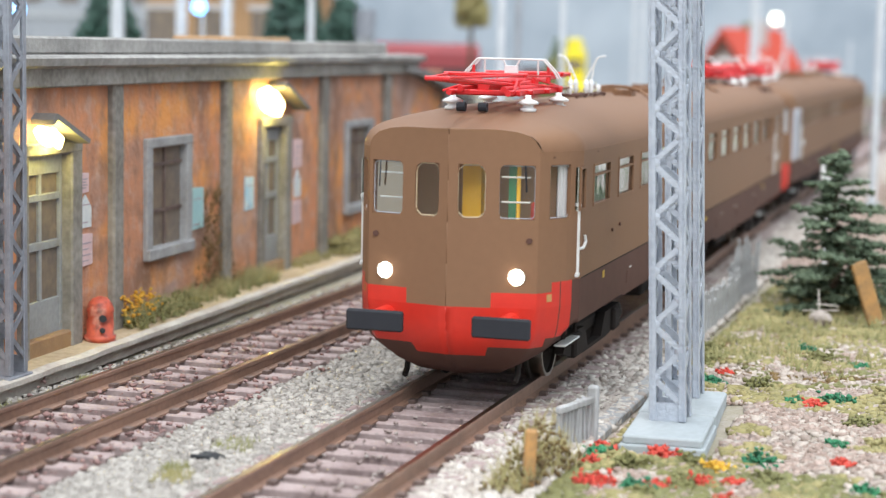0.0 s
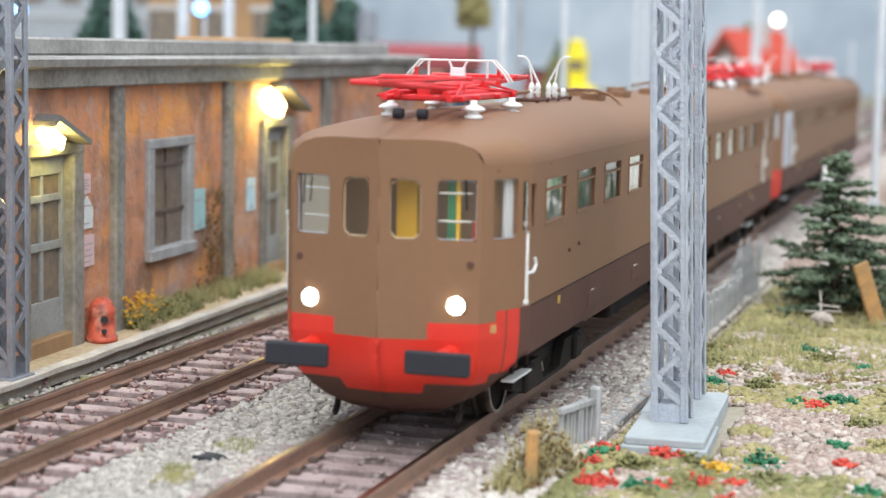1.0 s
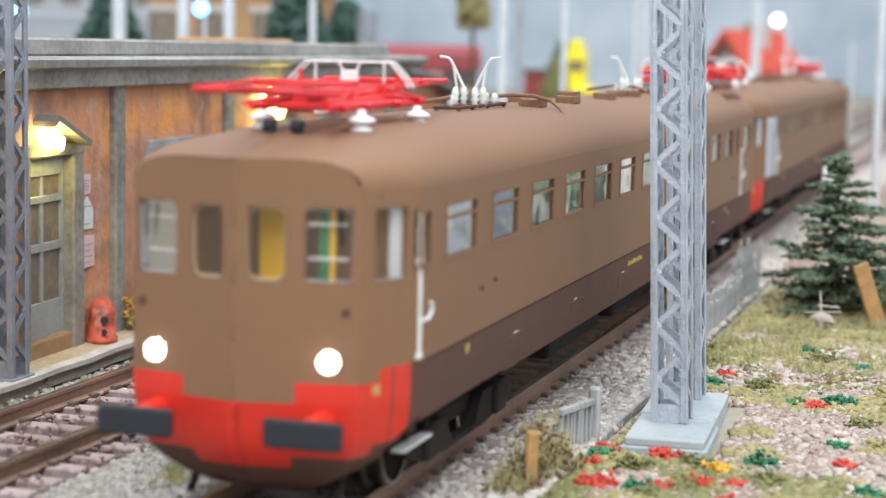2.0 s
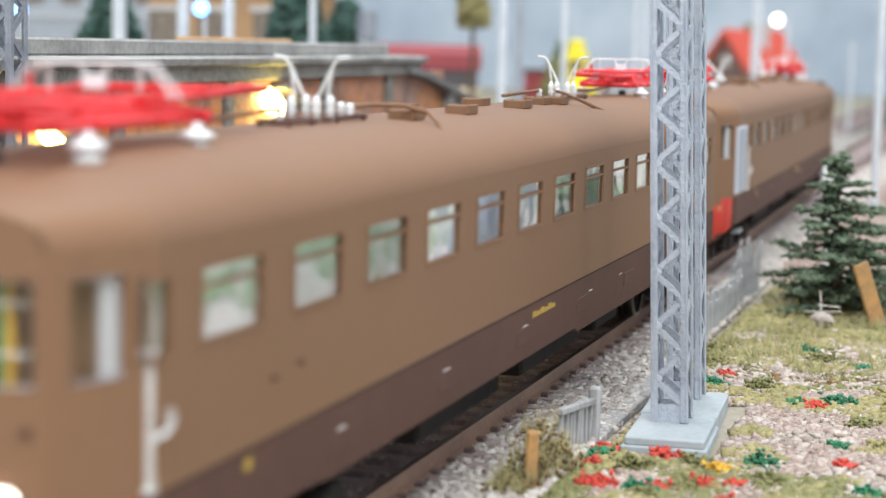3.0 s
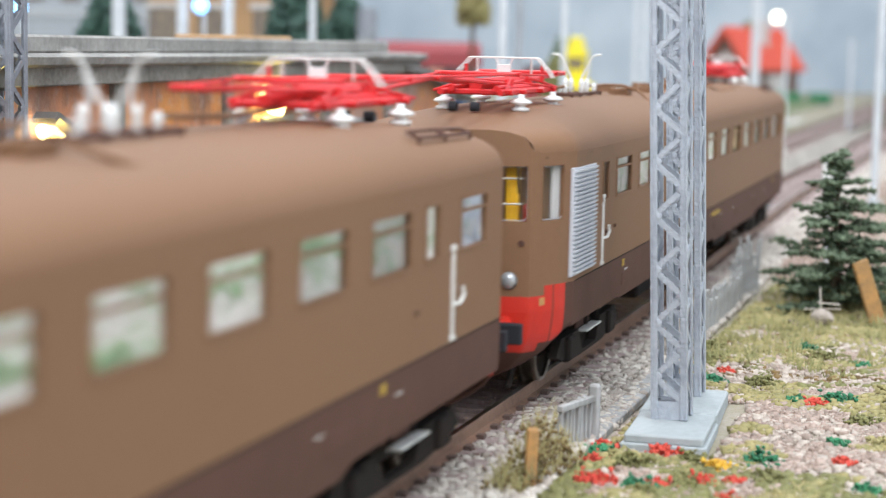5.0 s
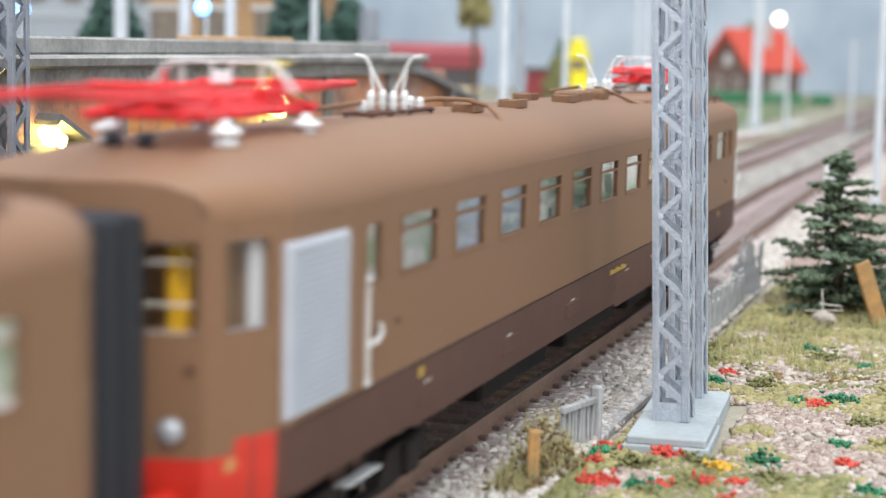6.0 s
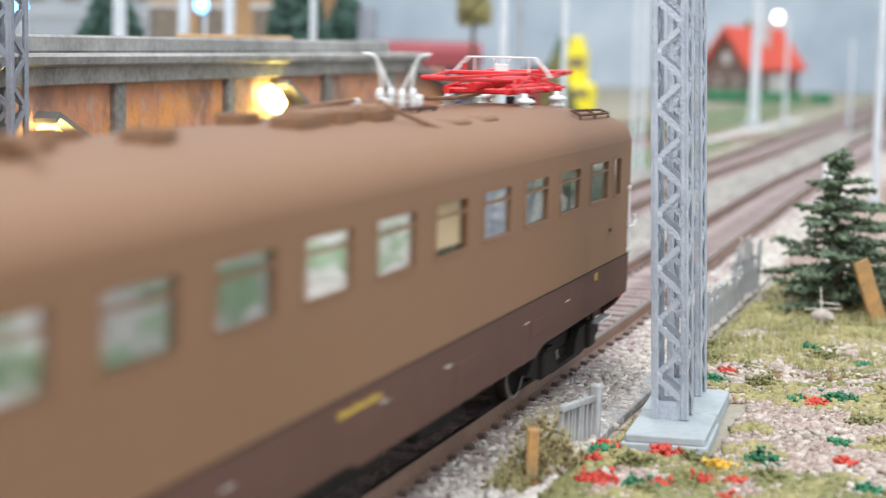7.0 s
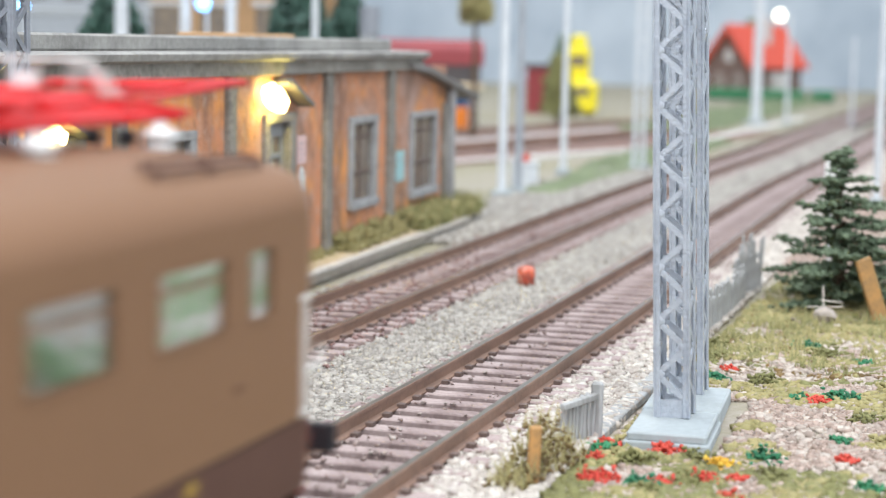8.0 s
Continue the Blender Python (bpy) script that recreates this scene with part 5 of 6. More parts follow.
def make_boards():
    ob = part("edging_board", bx(243, 330, -24.4, -21.3, -3.9, -2.5, bevel=0.2), "fence")
    tagged(ob, "grey timber edging board lying beside the track", "board")
    bm = bmesh.new()
    box(bm, -0.85, 0.85, -0.75, 0.75, 0, 8.4, bevel=0.25)
    ob = part("wooden_post", bm, "post_orange")
    ob.matrix_world = at(212.6, -22.2, -4.0, 12, 2, 3)
    tagged(ob, "short orange-brown wooden post by the track", "post")
    bm = bx(-1.7, 1.7, -0.5, 0.5, 0, 14.0, bevel=0.2)
    ob = part("leaning_plank", bm, "post_orange")
    ob.matrix_world = at(374, -53.2, -3.8, -60, 0, -20)
    tagged(ob, "orange-brown plank leaning beside the fir tree", "plank")
    ob = part("track_marker", lathe(bmesh.new(), [(1.9, -3.3), (2.0, 0.4), (1.7, 1.2), (0.5, 1.5)], 14, (391.0, 25.9)), "hydrant", smooth=True)
    tagged(ob, "small red marker stub between the tracks", "track marker")
    bm = bmesh.new()
    bmesh.ops.create_icosphere(bm, subdivisions=2, radius=1.5, matrix=Matrix.Translation((211.6, 20.6, -2.6)) @ Matrix.Rotation(0.5, 4, "Z") @ Matrix.Diagonal((0.8, 1.5, 0.5, 1)))
    for v in bm.verts:
        v.co += Vector((noise.noise(v.co * 1.3), noise.noise(v.co * 1.3 + Vector((5, 0, 0))), noise.noise(v.co * 1.3 + Vector((0, 7, 0))))) * 0.35
    tagged(part("coal_lump", bm, "coal"), "black lump of coal on the ballast", "coal lump")
    bm = bmesh.new()
    bmesh.ops.create_icosphere(bm, subdivisions=2, radius=1.8, matrix=Matrix.Translation((364, -42.8, -1.4)) @ Matrix.Diagonal((0.9, 1.3, 0.9, 1)))
    for v in bm.verts:
        v.co += Vector((1, 1, 1)) * noise.noise(v.co * 0.9) * 0.5
    st = part("rubble_heap", bm, "stone_white")
    tagged(st, "pale rubble heap with dry twigs", "rubble")
    for a, b in (((364, -42.5, 0), (366, -42, 4.2)), ((363, -46.5, 0.6), (366, -39, -0.3)), ((366, -46, 1.0), (362, -42, 1.8))):
        part("twig", rod(bmesh.new(), a, b, 0.16, 5), "stone_white", st)


make_boards()


# ---- things on the platform and the wall ----
def make_hydrant():
    h = part("hydrant", lathe(bmesh.new(), [(2.35, 0), (2.4, 0.9), (2.05, 1.0), (1.95, 4.6), (2.05, 4.8), (2.0, 5.3), (1.7, 6.2), (1.1, 6.9), (0.3, 7.2)], 20), "hydrant", smooth=True)
    h.matrix_world = at(276.0, 70.2, -0.35) @ Matrix.Diagonal((1.15, 1.15, 1.06, 1))
    tagged(h, "chipped red round-topped hydrant standing on the platform", "hydrant")
    part("cap", rod(bmesh.new(), (-1.2, -0.9, 3.9), (-2.1, -1.6, 3.9), 0.55, 10), "coal", h, "black outlet cap")
    part("cap", rod(bmesh.new(), (-1.2, -0.9, 2.0), (-2.0, -1.5, 2.0), 0.4, 10), "coal", h, "black outlet cap")


make_hydrant()


def notice(name, u0, u1, z0, z1, mat, label, rows=4, peak=False):
    bm = bmesh.new()
    um = (u0 + u1) / 2
    pts = [(u0, z0), (u1, z0 + 0.15), (u1, z1 - 0.2), (u0, z1)] if not peak else [(u0, z0), (u1, z0), (u1, z0 + (z1 - z0) * 0.6), (um, z1), (u0, z0 + (z1 - z0) * 0.6)]
    prism(bm, pts, "y", -0.35, -0.05)
    ob = part(name, bm, mat)
    ob.matrix_world = FACADE
    tagged(ob, label, "wall notice", "paper notices on the wall")
    for i in range(rows):
        z = z0 + 0.8 + (z1 - z0 - 1.6) * 0.75 * i / max(1, rows - 1)
        part("text_bar", bx(u0 + 0.6, u0 + 0.6 + (u1 - u0 - 1.2) * (0.95 if i % 2 else 0.7), -0.42, -0.34, z, z + 0.22), "ink", ob)


notice("notice", 0.3, 3.9, 25.2, 28.8, "paper_pink", "small pink paper notice beside the door")
notice("notice", 0.4, 4.9, 19.3, 24.9, "paper_white", "pointed pale blue-white paper notice by the door", 2, True)
notice("notice", 0.4, 5.3, 12.7, 18.3, "paper_pink", "large pale pink paper notice by the door")
notice("notice", 50.8, 57.0, 14.3, 22.6, "paper_cyan", "faded cyan poster beside the window", 2)
notice("notice", 81.0, 86.2, 15.6, 22.8, "paper_blue", "blue and white poster on the wall", 2)
notice("notice", 112.5, 118.6, 22.8, 29.4, "paper_pink", "pale pink paper notice beside the far door")
notice("notice", 113.3, 118.0, 16.0, 22.3, "paper_white", "pointed pale paper notice by the far door", 2, True)
notice("notice", 112.4, 118.3, 9.8, 15.4, "paper_pink", "pink paper notice low beside the far door")
notice("notice", 196.8, 205.0, 12.7, 21.4, "paper_cyan", "pale cyan poster on the end bay", 2)


def on_facade(u, d, z=0.0):
    v = FACADE @ Vector((u * MM, -d * MM, z * MM))
    return (v.x / MM, v.y / MM, v.z / MM)


def make_weeds():
    rng = np.random.default_rng(21)

    def strip(n, u0, u1, d1, z=0.0):
        return np.array([on_facade(u0 + (u1 - u0) * a, 0.3 + d1 * b * b, z) for a, b in rng.random((n, 2))])

    def clumped(n, u0, u1, d1):
        out = []
        while len(out) < n:
            a, b = rng.random(2)
            u = u0 + (u1 - u0) * a
            if noise.noise(Vector((u / 6.0, 3.0, 1.0))) + 0.25 < rng.random() * 0.6:
                continue
            out.append(on_facade(u + rng.normal() * 0.6, 0.3 + d1 * b * b * (0.7 + 0.6 * noise.noise(Vector((u / 9.0, 0, 5.0))))))
        return np.array(out)

    blades("weeds", clumped(260, 16, 86, 7.0), 3.4, 0.16, "grass_olive", "olive green weeds at the foot of the wall", "weeds", seed=1, per=2)
    blades("dry_grass", clumped(620, 16, 90, 6.0), 3.9, 0.13, "grass_yellow", "dry yellow grass along the wall", "dry grass", seed=2, per=2)
    lumps("yellow_flowers", np.array([(x, y, z + 1.5 + 4.5 * k) for (x, y, z), k in zip(strip(150, 14, 27, 4.5), rng.random(150))]), 0.16 + 0.24 * rng.random(150), "flower_orange", "orange and yellow foam flowers by the pilaster", "flowers", seed=3)
    lumps("foam_bush", np.array([(x, y, z + 0.4 + 3.0 * k * k) for (x, y, z), k in zip(strip(420, 15, 45, 5), rng.random(420))]), 0.15 + 0.28 * rng.random(420), "grass_olive", "green foam undergrowth by the wall", "weeds", seed=4)
    # brown creeper climbing beside the pilaster
    k = rng.random((360, 3))
    pts = np.array([on_facade(64 + 15 * (a - 0.5) * (1.5 - b) + 3.5 * math.sin(9 * b + 6 * c), 0.2 + 1.8 * c * c * (1.1 - b), 0.6 + 21 * b ** 2.2) for a, b, c in k])
    lumps("creeper", pts, 0.1 + 0.22 * rng.random(360), "grass_brown", "brown withered creeper climbing the wall", "creeper", seed=5)
    blades("creeper_stems", pts[:260] - np.array([0, 0.2, 0]), 3.0, 0.07, "grass_brown", "brown stems of the withered creeper", "creeper", seed=6, lean=1.4, per=2)
    blades("dry_grass", strip(500, 138, 190, 6), 4.2, 0.17, "grass_yellow", "dry yellow grass at the window bay", "dry grass", seed=7, per=2)
    lumps("foam_bush", np.array([(x, y, z + 0.5 + 4 * q ** 3) for (x, y, z), q in zip(strip(600, 138, 188, 6), rng.random(600))]), 0.4 + 0.6 * rng.random(600), "grass_yellow", "yellow-green foam weeds under the window", "weeds", seed=8)
    lumps("foam_bush", np.array([(x, y, z + 0.5 + 5 * q ** 3) for (x, y, z), q in zip(strip(1100, 194, 262, 9), rng.random(1100))]) - np.array([0, 0, 0.8]), 0.5 + 0.7 * rng.random(1100), "grass_yellow", "yellow-green foam weeds round the end bay", "weeds", seed=9)
    blades("dry_grass", strip(700, 194, 268, 10), 6.0, 0.2, "grass_olive", "olive grass round the end bay", "dry grass", seed=10, per=2)
    blades("dry_grass", strip(160, 112, 132, 3), 2.5, 0.14, "grass_yellow", "short dry grass by the far door", "dry grass", seed=11, per=2)
    x, y = 226.5, 58.5
    pts = np.array([(x + 8 * (a - 0.5), y + 5 * (b - 0.5), -3.2) for a, b in rng.random((160, 2))])
    blades("weeds", pts, 1.9, 0.15, "grass_olive", "green weed tuft beside the platform kerb", "weeds", seed=12)
    for cx, cy, s, m in ((200, 19.8, 2.6, "grass_yellow"), (219.5, 19.9, 3.2, "grass_olive"), (204, 21.5, 1.8, "grass_olive"), (252, 59.8, 1.6, "grass_olive")):
        pts = np.array([(cx + s * (a - 0.5) * 2, cy + s * (b - 0.5) * 1.6, -3.2) for a, b in rng.random((150, 2))])
        blades("weeds", pts, 1.5, 0.15, m, "low weed tuft between the ballast stones", "weeds", seed=int(cx))


make_weeds()


# ---- the garden beside the track ----
def make_garden():
    rng = np.random.default_rng(31)

    def scatter(n, x0, x1, y0, y1, dz=0.0, clump=0.0, scale=14.0):
        out = []
        while len(out) < n:
            x, y = x0 + (x1 - x0) * rng.random(), y0 + (y1 - y0) * rng.random()
            if clump and noise.noise(Vector((x / scale, y / scale, 8.0 + dz))) < clump - 0.5:
                continue
            if 237 < x < 276 and -40.8 < y < -27:
                continue
            out.append((x, y, ground_z(x, y) + dz))
        return np.array(out)

    c = scatter(19000, 192, 345, -78, -25.5, 0.1)
    lumps("gravel", c, 0.2 + 0.62 * rng.random(len(c)) ** 2.4, "stone_cream", "pale cream and grey garden gravel", "gravel", seed=41)
    c = scatter(9500, 205, 350, -78, -30, 0.25, 0.42)
    lumps("gravel", c, 0.2 + 0.5 * rng.random(len(c)) ** 1.5, "stone_tan", "brownish pink garden gravel", "gravel", seed=42)
    c = scatter(5200, 312, 430, -84, -26, 0.2, 0.42, 11.0)
    lumps("turf_foam", c, 0.4 + 0.65 * rng.random(len(c)), "grass_yellow", "dry yellow-green turf below the fir", "turf", seed=43)
    c = scatter(800, 300, 430, -84, -26, 0.2, 0.6, 9.0)
    blades("turf_grass", c, 2.4, 0.2, "grass_olive", "olive green grass tufts in the turf", "grass", seed=44, per=2)
    c = scatter(700, 320, 420, -80, -27, 0.2, 0.6, 9.0)
    blades("turf_grass", c, 2.8, 0.2, "grass_yellow", "yellow grass tufts in the turf", "grass", seed=45, per=2)
    c = scatter(2600, 190, 232, -80, -24, 0.35, 0.45, 8.0)
    lumps("turf_foam", c, 0.35 + 0.5 * rng.random(len(c)), "grass_olive", "olive green turf between the flowers", "turf", seed=46)
    c = scatter(2600, 196, 345, -80, -26, 0.4, 0.72, 9.0)
    lumps("turf_foam", c, 0.35 + 0.5 * rng.random(len(c)), "grass_yellow", "scattered yellow-green moss on the gravel", "turf", seed=47)
    c = scatter(2600, 296, 430, -84, -26, 0.25, 0.5, 7.0)
    lumps("turf_foam", c, 0.3 + 0.6 * rng.random(len(c)), "grass_olive", "olive foam clumps in the turf", "turf", seed=51)
    c = scatter(1500, 300, 430, -84, -26, 0.3, 0.6, 6.0)
    lumps("turf_foam", c, 0.25 + 0.5 * rng.random(len(c)), "grass_brown", "brown foam crumbs in the turf", "turf", seed=52)
    c = scatter(2600, 300, 420, -84, -26, 0.35, 0.62, 8.0)
    lumps("gravel", c, 0.25 + 0.5 * rng.random(len(c)) ** 1.6, "stone_cream", "cream pebbles scattered in the turf", "gravel", seed=53)
    # the garden goes on out of view: foam and gravel added for window reflections
    k = rng.random((5200, 2))
    x, y = 120 + 900 * k[:, 0], -86 - 330 * k[:, 1] ** 1.3
    keep = np.array([noise.noise(Vector((a / 26.0, b / 26.0, 4.0))) > (0.16 if a < 450 else 0.3) for a, b in zip(x, y)])
    c = np.stack([x, y, np.full(len(x), -2.0)], 1)[keep]
    lumps("turf_foam", c + np.array([0, 0, 1.0]) * (rng.random((len(c), 1)) * 2.5), 1.6 + 2.2 * rng.random(len(c)), "mirrored_foam", "unseen green foam mirrored in the train windows", "turf", seed=49)
    c = np.stack([x, y, np.full(len(x), -2.9)], 1)[~keep]
    lumps("gravel", c, 1.5 + 2.8 * rng.random(len(c)), "stone_white", "unseen pale gravel mirrored in the train windows", "gravel", seed=50)
    # plants: dots of leaf foam and flowers
    plants = [(239.4, -25.6, 2.2, "flower_red"), (230.2, -26.4, 2.6, "flower_red"), (216.4, -29.8, 3.4, "flower_red"), (236.5, -25.9, 2.2, "leaf_green"), (217.2, -34.6, 3.0, "leaf_green"),
              (236.9, -34.2, 2.2, "flower_red"), (224.1, -41.5, 3.0, "flower_red"), (219.1, -37.1, 2.4, "flower_red"), (238.3, -47.5, 2.9, "leaf_green"), (228.4, -32.0, 4.0, "grass_olive"),
              (225.7, -45.6, 1.9, "flower_red"), (278.1, -50.1, 1.9, "flower_red"), (281.7, -53.1, 2.8, "leaf_green"), (252.8, -55.8, 1.6, "leaf_green"), (239.7, -57.7, 1.5, "flower_red"),
              (322.8, -46.9, 3.2, "grass_olive"), (296.2, -39.5, 3.0, "grass_olive"), (326.5, -26.3, 3.6, "grass_olive"), (292.9, -32.1, 2.4, "leaf_green"), (279.0, -47.4, 1.8, "leaf_green"),
              (232.3, -42.3, 2.2, "flower_orange"), (222.0, -40.0, 3.0, "grass_olive"), (234.0, -38.6, 2.6, "grass_olive"), (228.5, -50.0, 2.8, "grass_olive"), (214.0, -36.0, 2.4, "grass_olive"),
              (226.5, -62.0, 2.6, "leaf_green"), (219.0, -66.0, 3.0, "grass_olive"), (214.5, -46.0, 2.4, "flower_red"), (312.0, -28.6, 3.2, "grass_olive"), (331.0, -43.0, 2.6, "leaf_green"),
              (303.0, -33.0, 1.4, "flower_red"), (317.0, -54.0, 1.8, "leaf_green"), (254.0, -62.0, 2.4, "grass_yellow"), (268.0, -58.0, 2.6, "grass_olive"), (290.0, -62.0, 3.0, "grass_yellow")]
    for i, (x, y, s, m) in enumerate(plants):
        if 237.5 < x < 276 and -40.8 < y < -27:
            continue
        s *= 0.8 if x > 232 else 0.62
        n = 150
        r = rng.normal(size=(n, 3)) * np.array([s * 0.5, s * 0.5, s * 0.3])
        r[:, 2] = np.abs(r[:, 2])
        c = r + np.array([x, y, ground_z(x, y) + 0.2])
        red, orange = m == "flower_red", m == "flower_orange"
        lab = "red foam flower clump on the gravel" if red else "orange foam flower clump on the gravel" if orange else "bright green foam plant on the gravel" if m == "leaf_green" else "olive foam shrub on the gravel"
        lumps("flower_clump" if red or orange else "low_shrub", c, 0.14 + 0.28 * rng.random(n), m, lab, "flowers" if red or orange else "shrub", seed=100 + i, jitter=0.5, kind="thing")
    # olive bush round the post
    k = rng.random((800, 3))
    c = np.stack([207 + 22 * k[:, 0], -20.0 - 3.0 * k[:, 0] + 5.0 * (k[:, 1] - 0.5), -3.8 + (2.0 + 6.5 * np.exp(-((k[:, 0] - 0.55) / 0.25) ** 2)) * k[:, 2] ** 1.5], 1)
    ob = lumps("foam_bush", c, 0.15 + 0.22 * rng.random(800), "grass_brown", "olive brown foam bush beside the post", "bush", seed=60, kind="thing")
    blades("bush_stems", c[:650], 2.6, 0.1, "grass_yellow", "thin olive stems in the bush", "bush", seed=61)


make_garden()


def make_fir():
    tree = thing("fir_tree", "small dark green model fir with drooping branches", "tree", at=at(386, -43.0, -3.6))
    part("trunk", rod(bmesh.new(), (0, 0, -0.5), (0.3, 0.2, 33), 1.1, 10, 0.15), "bark", tree)
    rng = np.random.default_rng(77)
    cs, sz = [], []
    for b in range(74):
        k = (b + rng.random()) / 74
        z = 3.0 + 30.5 * k ** 1.12
        r = (17.5 * (1 - k) ** 0.75 + 1.4) * rng.choice((0.45, 0.7, 0.9, 1.05, 1.15))
        a = b * 2.399 + rng.uniform(-0.5, 0.5)
        droop = r * rng.uniform(-0.24, 0.05) if k < 0.8 else r * rng.uniform(-0.1, 0.5)
        part("branch", rod(bmesh.new(), (0, 0, z), (r * 0.95 * math.cos(a), r * 0.95 * math.sin(a), z + droop), 0.3, 5, 0.08), "bark", tree)
        curl = rng.uniform(0.0, 0.12)
        for _ in range(int(12 + r * 8)):
            q = rng.uniform(0.2, 1.04)
            spread = (0.35 + 0.95 * math.sin(min(1, q) * math.pi * 0.86)) * (0.7 + 0.12 * r)
            cs.append((q * r * math.cos(a) + rng.normal() * 0.5 * spread, q * r * math.sin(a) + rng.normal() * 0.5 * spread, z + droop * q + curl * r * q * q + rng.normal() * 0.28))
            sz.append(rng.uniform(0.22, 0.6))
    ob = lumps("crown", np.array(cs), np.array(sz), "needle", "dark green needle foam", "", flat=0.55, jitter=0.8, seed=78, kind="", parent=tree)


make_fir()
# ---- the distance: yard, masts, houses ----
def far_mast(x, y, h, w, mat, label, lattice=False, lamp=None):
    m = thing("far_mast", label, "mast", "far masts")
    if lattice:
        for sx in (-1, 1):
            for sy in (-1, 1):
                part("corner_angle", bx(x + sx * w / 2 - 0.4, x + sx * w / 2 + 0.4, y + sy * w / 2 - 0.4, y + sy * w / 2 + 0.4, -4, h), mat, m)
        for i in range(int(h / 5)):
            s = 1 if i % 2 else -1
            part("brace", rod(bmesh.new(), (x - w / 2, y - s * w / 2, i * 5), (x - w / 2, y + s * w / 2, i * 5 + 5), 0.4, 4), mat, m)
    else:
        part("pole", rod(bmesh.new(), (x, y, -4), (x, y, h), w / 2, 10, w / 2.6), mat, m)
    part("foot", bx(x - w, x + w, y - w, y + w, -4.3, -1.5, bevel=0.3), "pad", m)
    if lamp:
        col, dz, dy, r = lamp
        bm = bmesh.new()
        bmesh.ops.create_uvsphere(bm, u_segments=12, v_segments=8, radius=r, matrix=Matrix.Translation((x - 2, y + dy, dz)))
        part("lamp_globe", bm, col, m, "glowing lamp globe", smooth=True)
        part("lamp_arm", rod(bmesh.new(), (x, y, dz + r), (x - 2, y + dy, dz + r), 0.5, 6), mat, m)
    return m


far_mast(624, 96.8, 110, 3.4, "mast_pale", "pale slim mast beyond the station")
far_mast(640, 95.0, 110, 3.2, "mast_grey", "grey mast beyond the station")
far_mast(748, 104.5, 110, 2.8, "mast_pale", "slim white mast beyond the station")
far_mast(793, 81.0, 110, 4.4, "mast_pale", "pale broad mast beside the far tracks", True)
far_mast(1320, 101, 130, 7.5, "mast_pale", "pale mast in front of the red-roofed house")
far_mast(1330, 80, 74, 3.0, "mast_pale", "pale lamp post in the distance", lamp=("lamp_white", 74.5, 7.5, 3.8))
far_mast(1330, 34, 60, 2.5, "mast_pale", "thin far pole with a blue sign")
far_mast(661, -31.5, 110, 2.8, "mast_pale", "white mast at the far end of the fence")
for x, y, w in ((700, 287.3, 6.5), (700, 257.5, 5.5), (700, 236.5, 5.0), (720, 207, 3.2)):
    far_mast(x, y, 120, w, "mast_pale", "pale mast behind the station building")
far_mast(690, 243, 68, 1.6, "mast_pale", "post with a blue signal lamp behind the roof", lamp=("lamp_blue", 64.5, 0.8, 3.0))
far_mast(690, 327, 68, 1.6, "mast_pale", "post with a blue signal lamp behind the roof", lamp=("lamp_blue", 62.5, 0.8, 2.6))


def make_cabinet():
    c = thing("relay_cabinet", "pale grey lineside relay cabinet with a small red lamp", "cabinet", at=at(679, 103, -4.0, 12))
    part("body", bx(-3.5, 3.5, -5.2, 5.2, 0, 8.6, bevel=0.5), "mast_pale", c)
    part("lid", bx(-4, 4, -5.7, 5.7, 8.6, 9.4, bevel=0.3), "mast_pale", c)
    part("lamp", bx(-1, 1, -1.6, 1.6, 9.4, 12.2, bevel=0.4), "house_red", c, "small red lamp")


make_cabinet()


def make_sign():
    g = thing("white_sign", "small white sign board on a slim post behind the fir", "sign", at=at(470, -33.2, -4.0))
    part("post", rod(bmesh.new(), (0, 0, 0), (0, 0, 24), 0.45, 8), "mast_pale", g)
    part("board", bx(-0.9, -0.3, -1.7, 1.7, 22.2, 28.0, bevel=0.25), "white_plastic", g)


make_sign()


def make_red_house():
    h = thing("red_roofed_house", "brown timber house with a steep bright red roof", "house", at=at(1950, 198, -4.2, -30))
    h.scale = (1.22, 1.22, 1.12)
    part("wall", gable(), "house_wall", h)
    bm = bmesh.new()
    prism(bm, [(-30, 31), (0, 71), (30, 31), (27, 29), (0, 65.5), (-27, 29)], "x", -30, 52)
    r = part("roof", bm, "house_red", h)
    part("chimney", bx(10, 17, -14, -7, 52, 78), "house_pale", r)
    for y in (-14, 6):
        w = part("window", bx(-24.8, -23.6, y, y + 8, 12, 24), "house_pale", h)
        part("window_pane", bx(-25.2, -24.7, y + 1, y + 7, 13, 23), "dark_pane", w)
    part("window", bx(-24.8, -23.6, -4, 4, 36, 46), "house_pale", h)
    w = part("porch", bx(0, 16, -34, -25.4, 0, 26), "house_pale", h)
    hd = part("hedge", bx(1900, 1912, 130, 232, -4, 8, bevel=3), "hedge")
    tagged(hd, "clipped bright green hedge in front of the house", "hedge")
    hd = part("hedge", bx(1900, 1912, 100, 124, -4, 8, bevel=3), "hedge")
    tagged(hd, "short bright green hedge beside the road", "hedge")


def gable():
    bm = bmesh.new()
    prism(bm, [(-25, 0), (25, 0), (25, 34), (0, 64), (-25, 34)], "x", -24, 46)
    return bm


make_red_house()


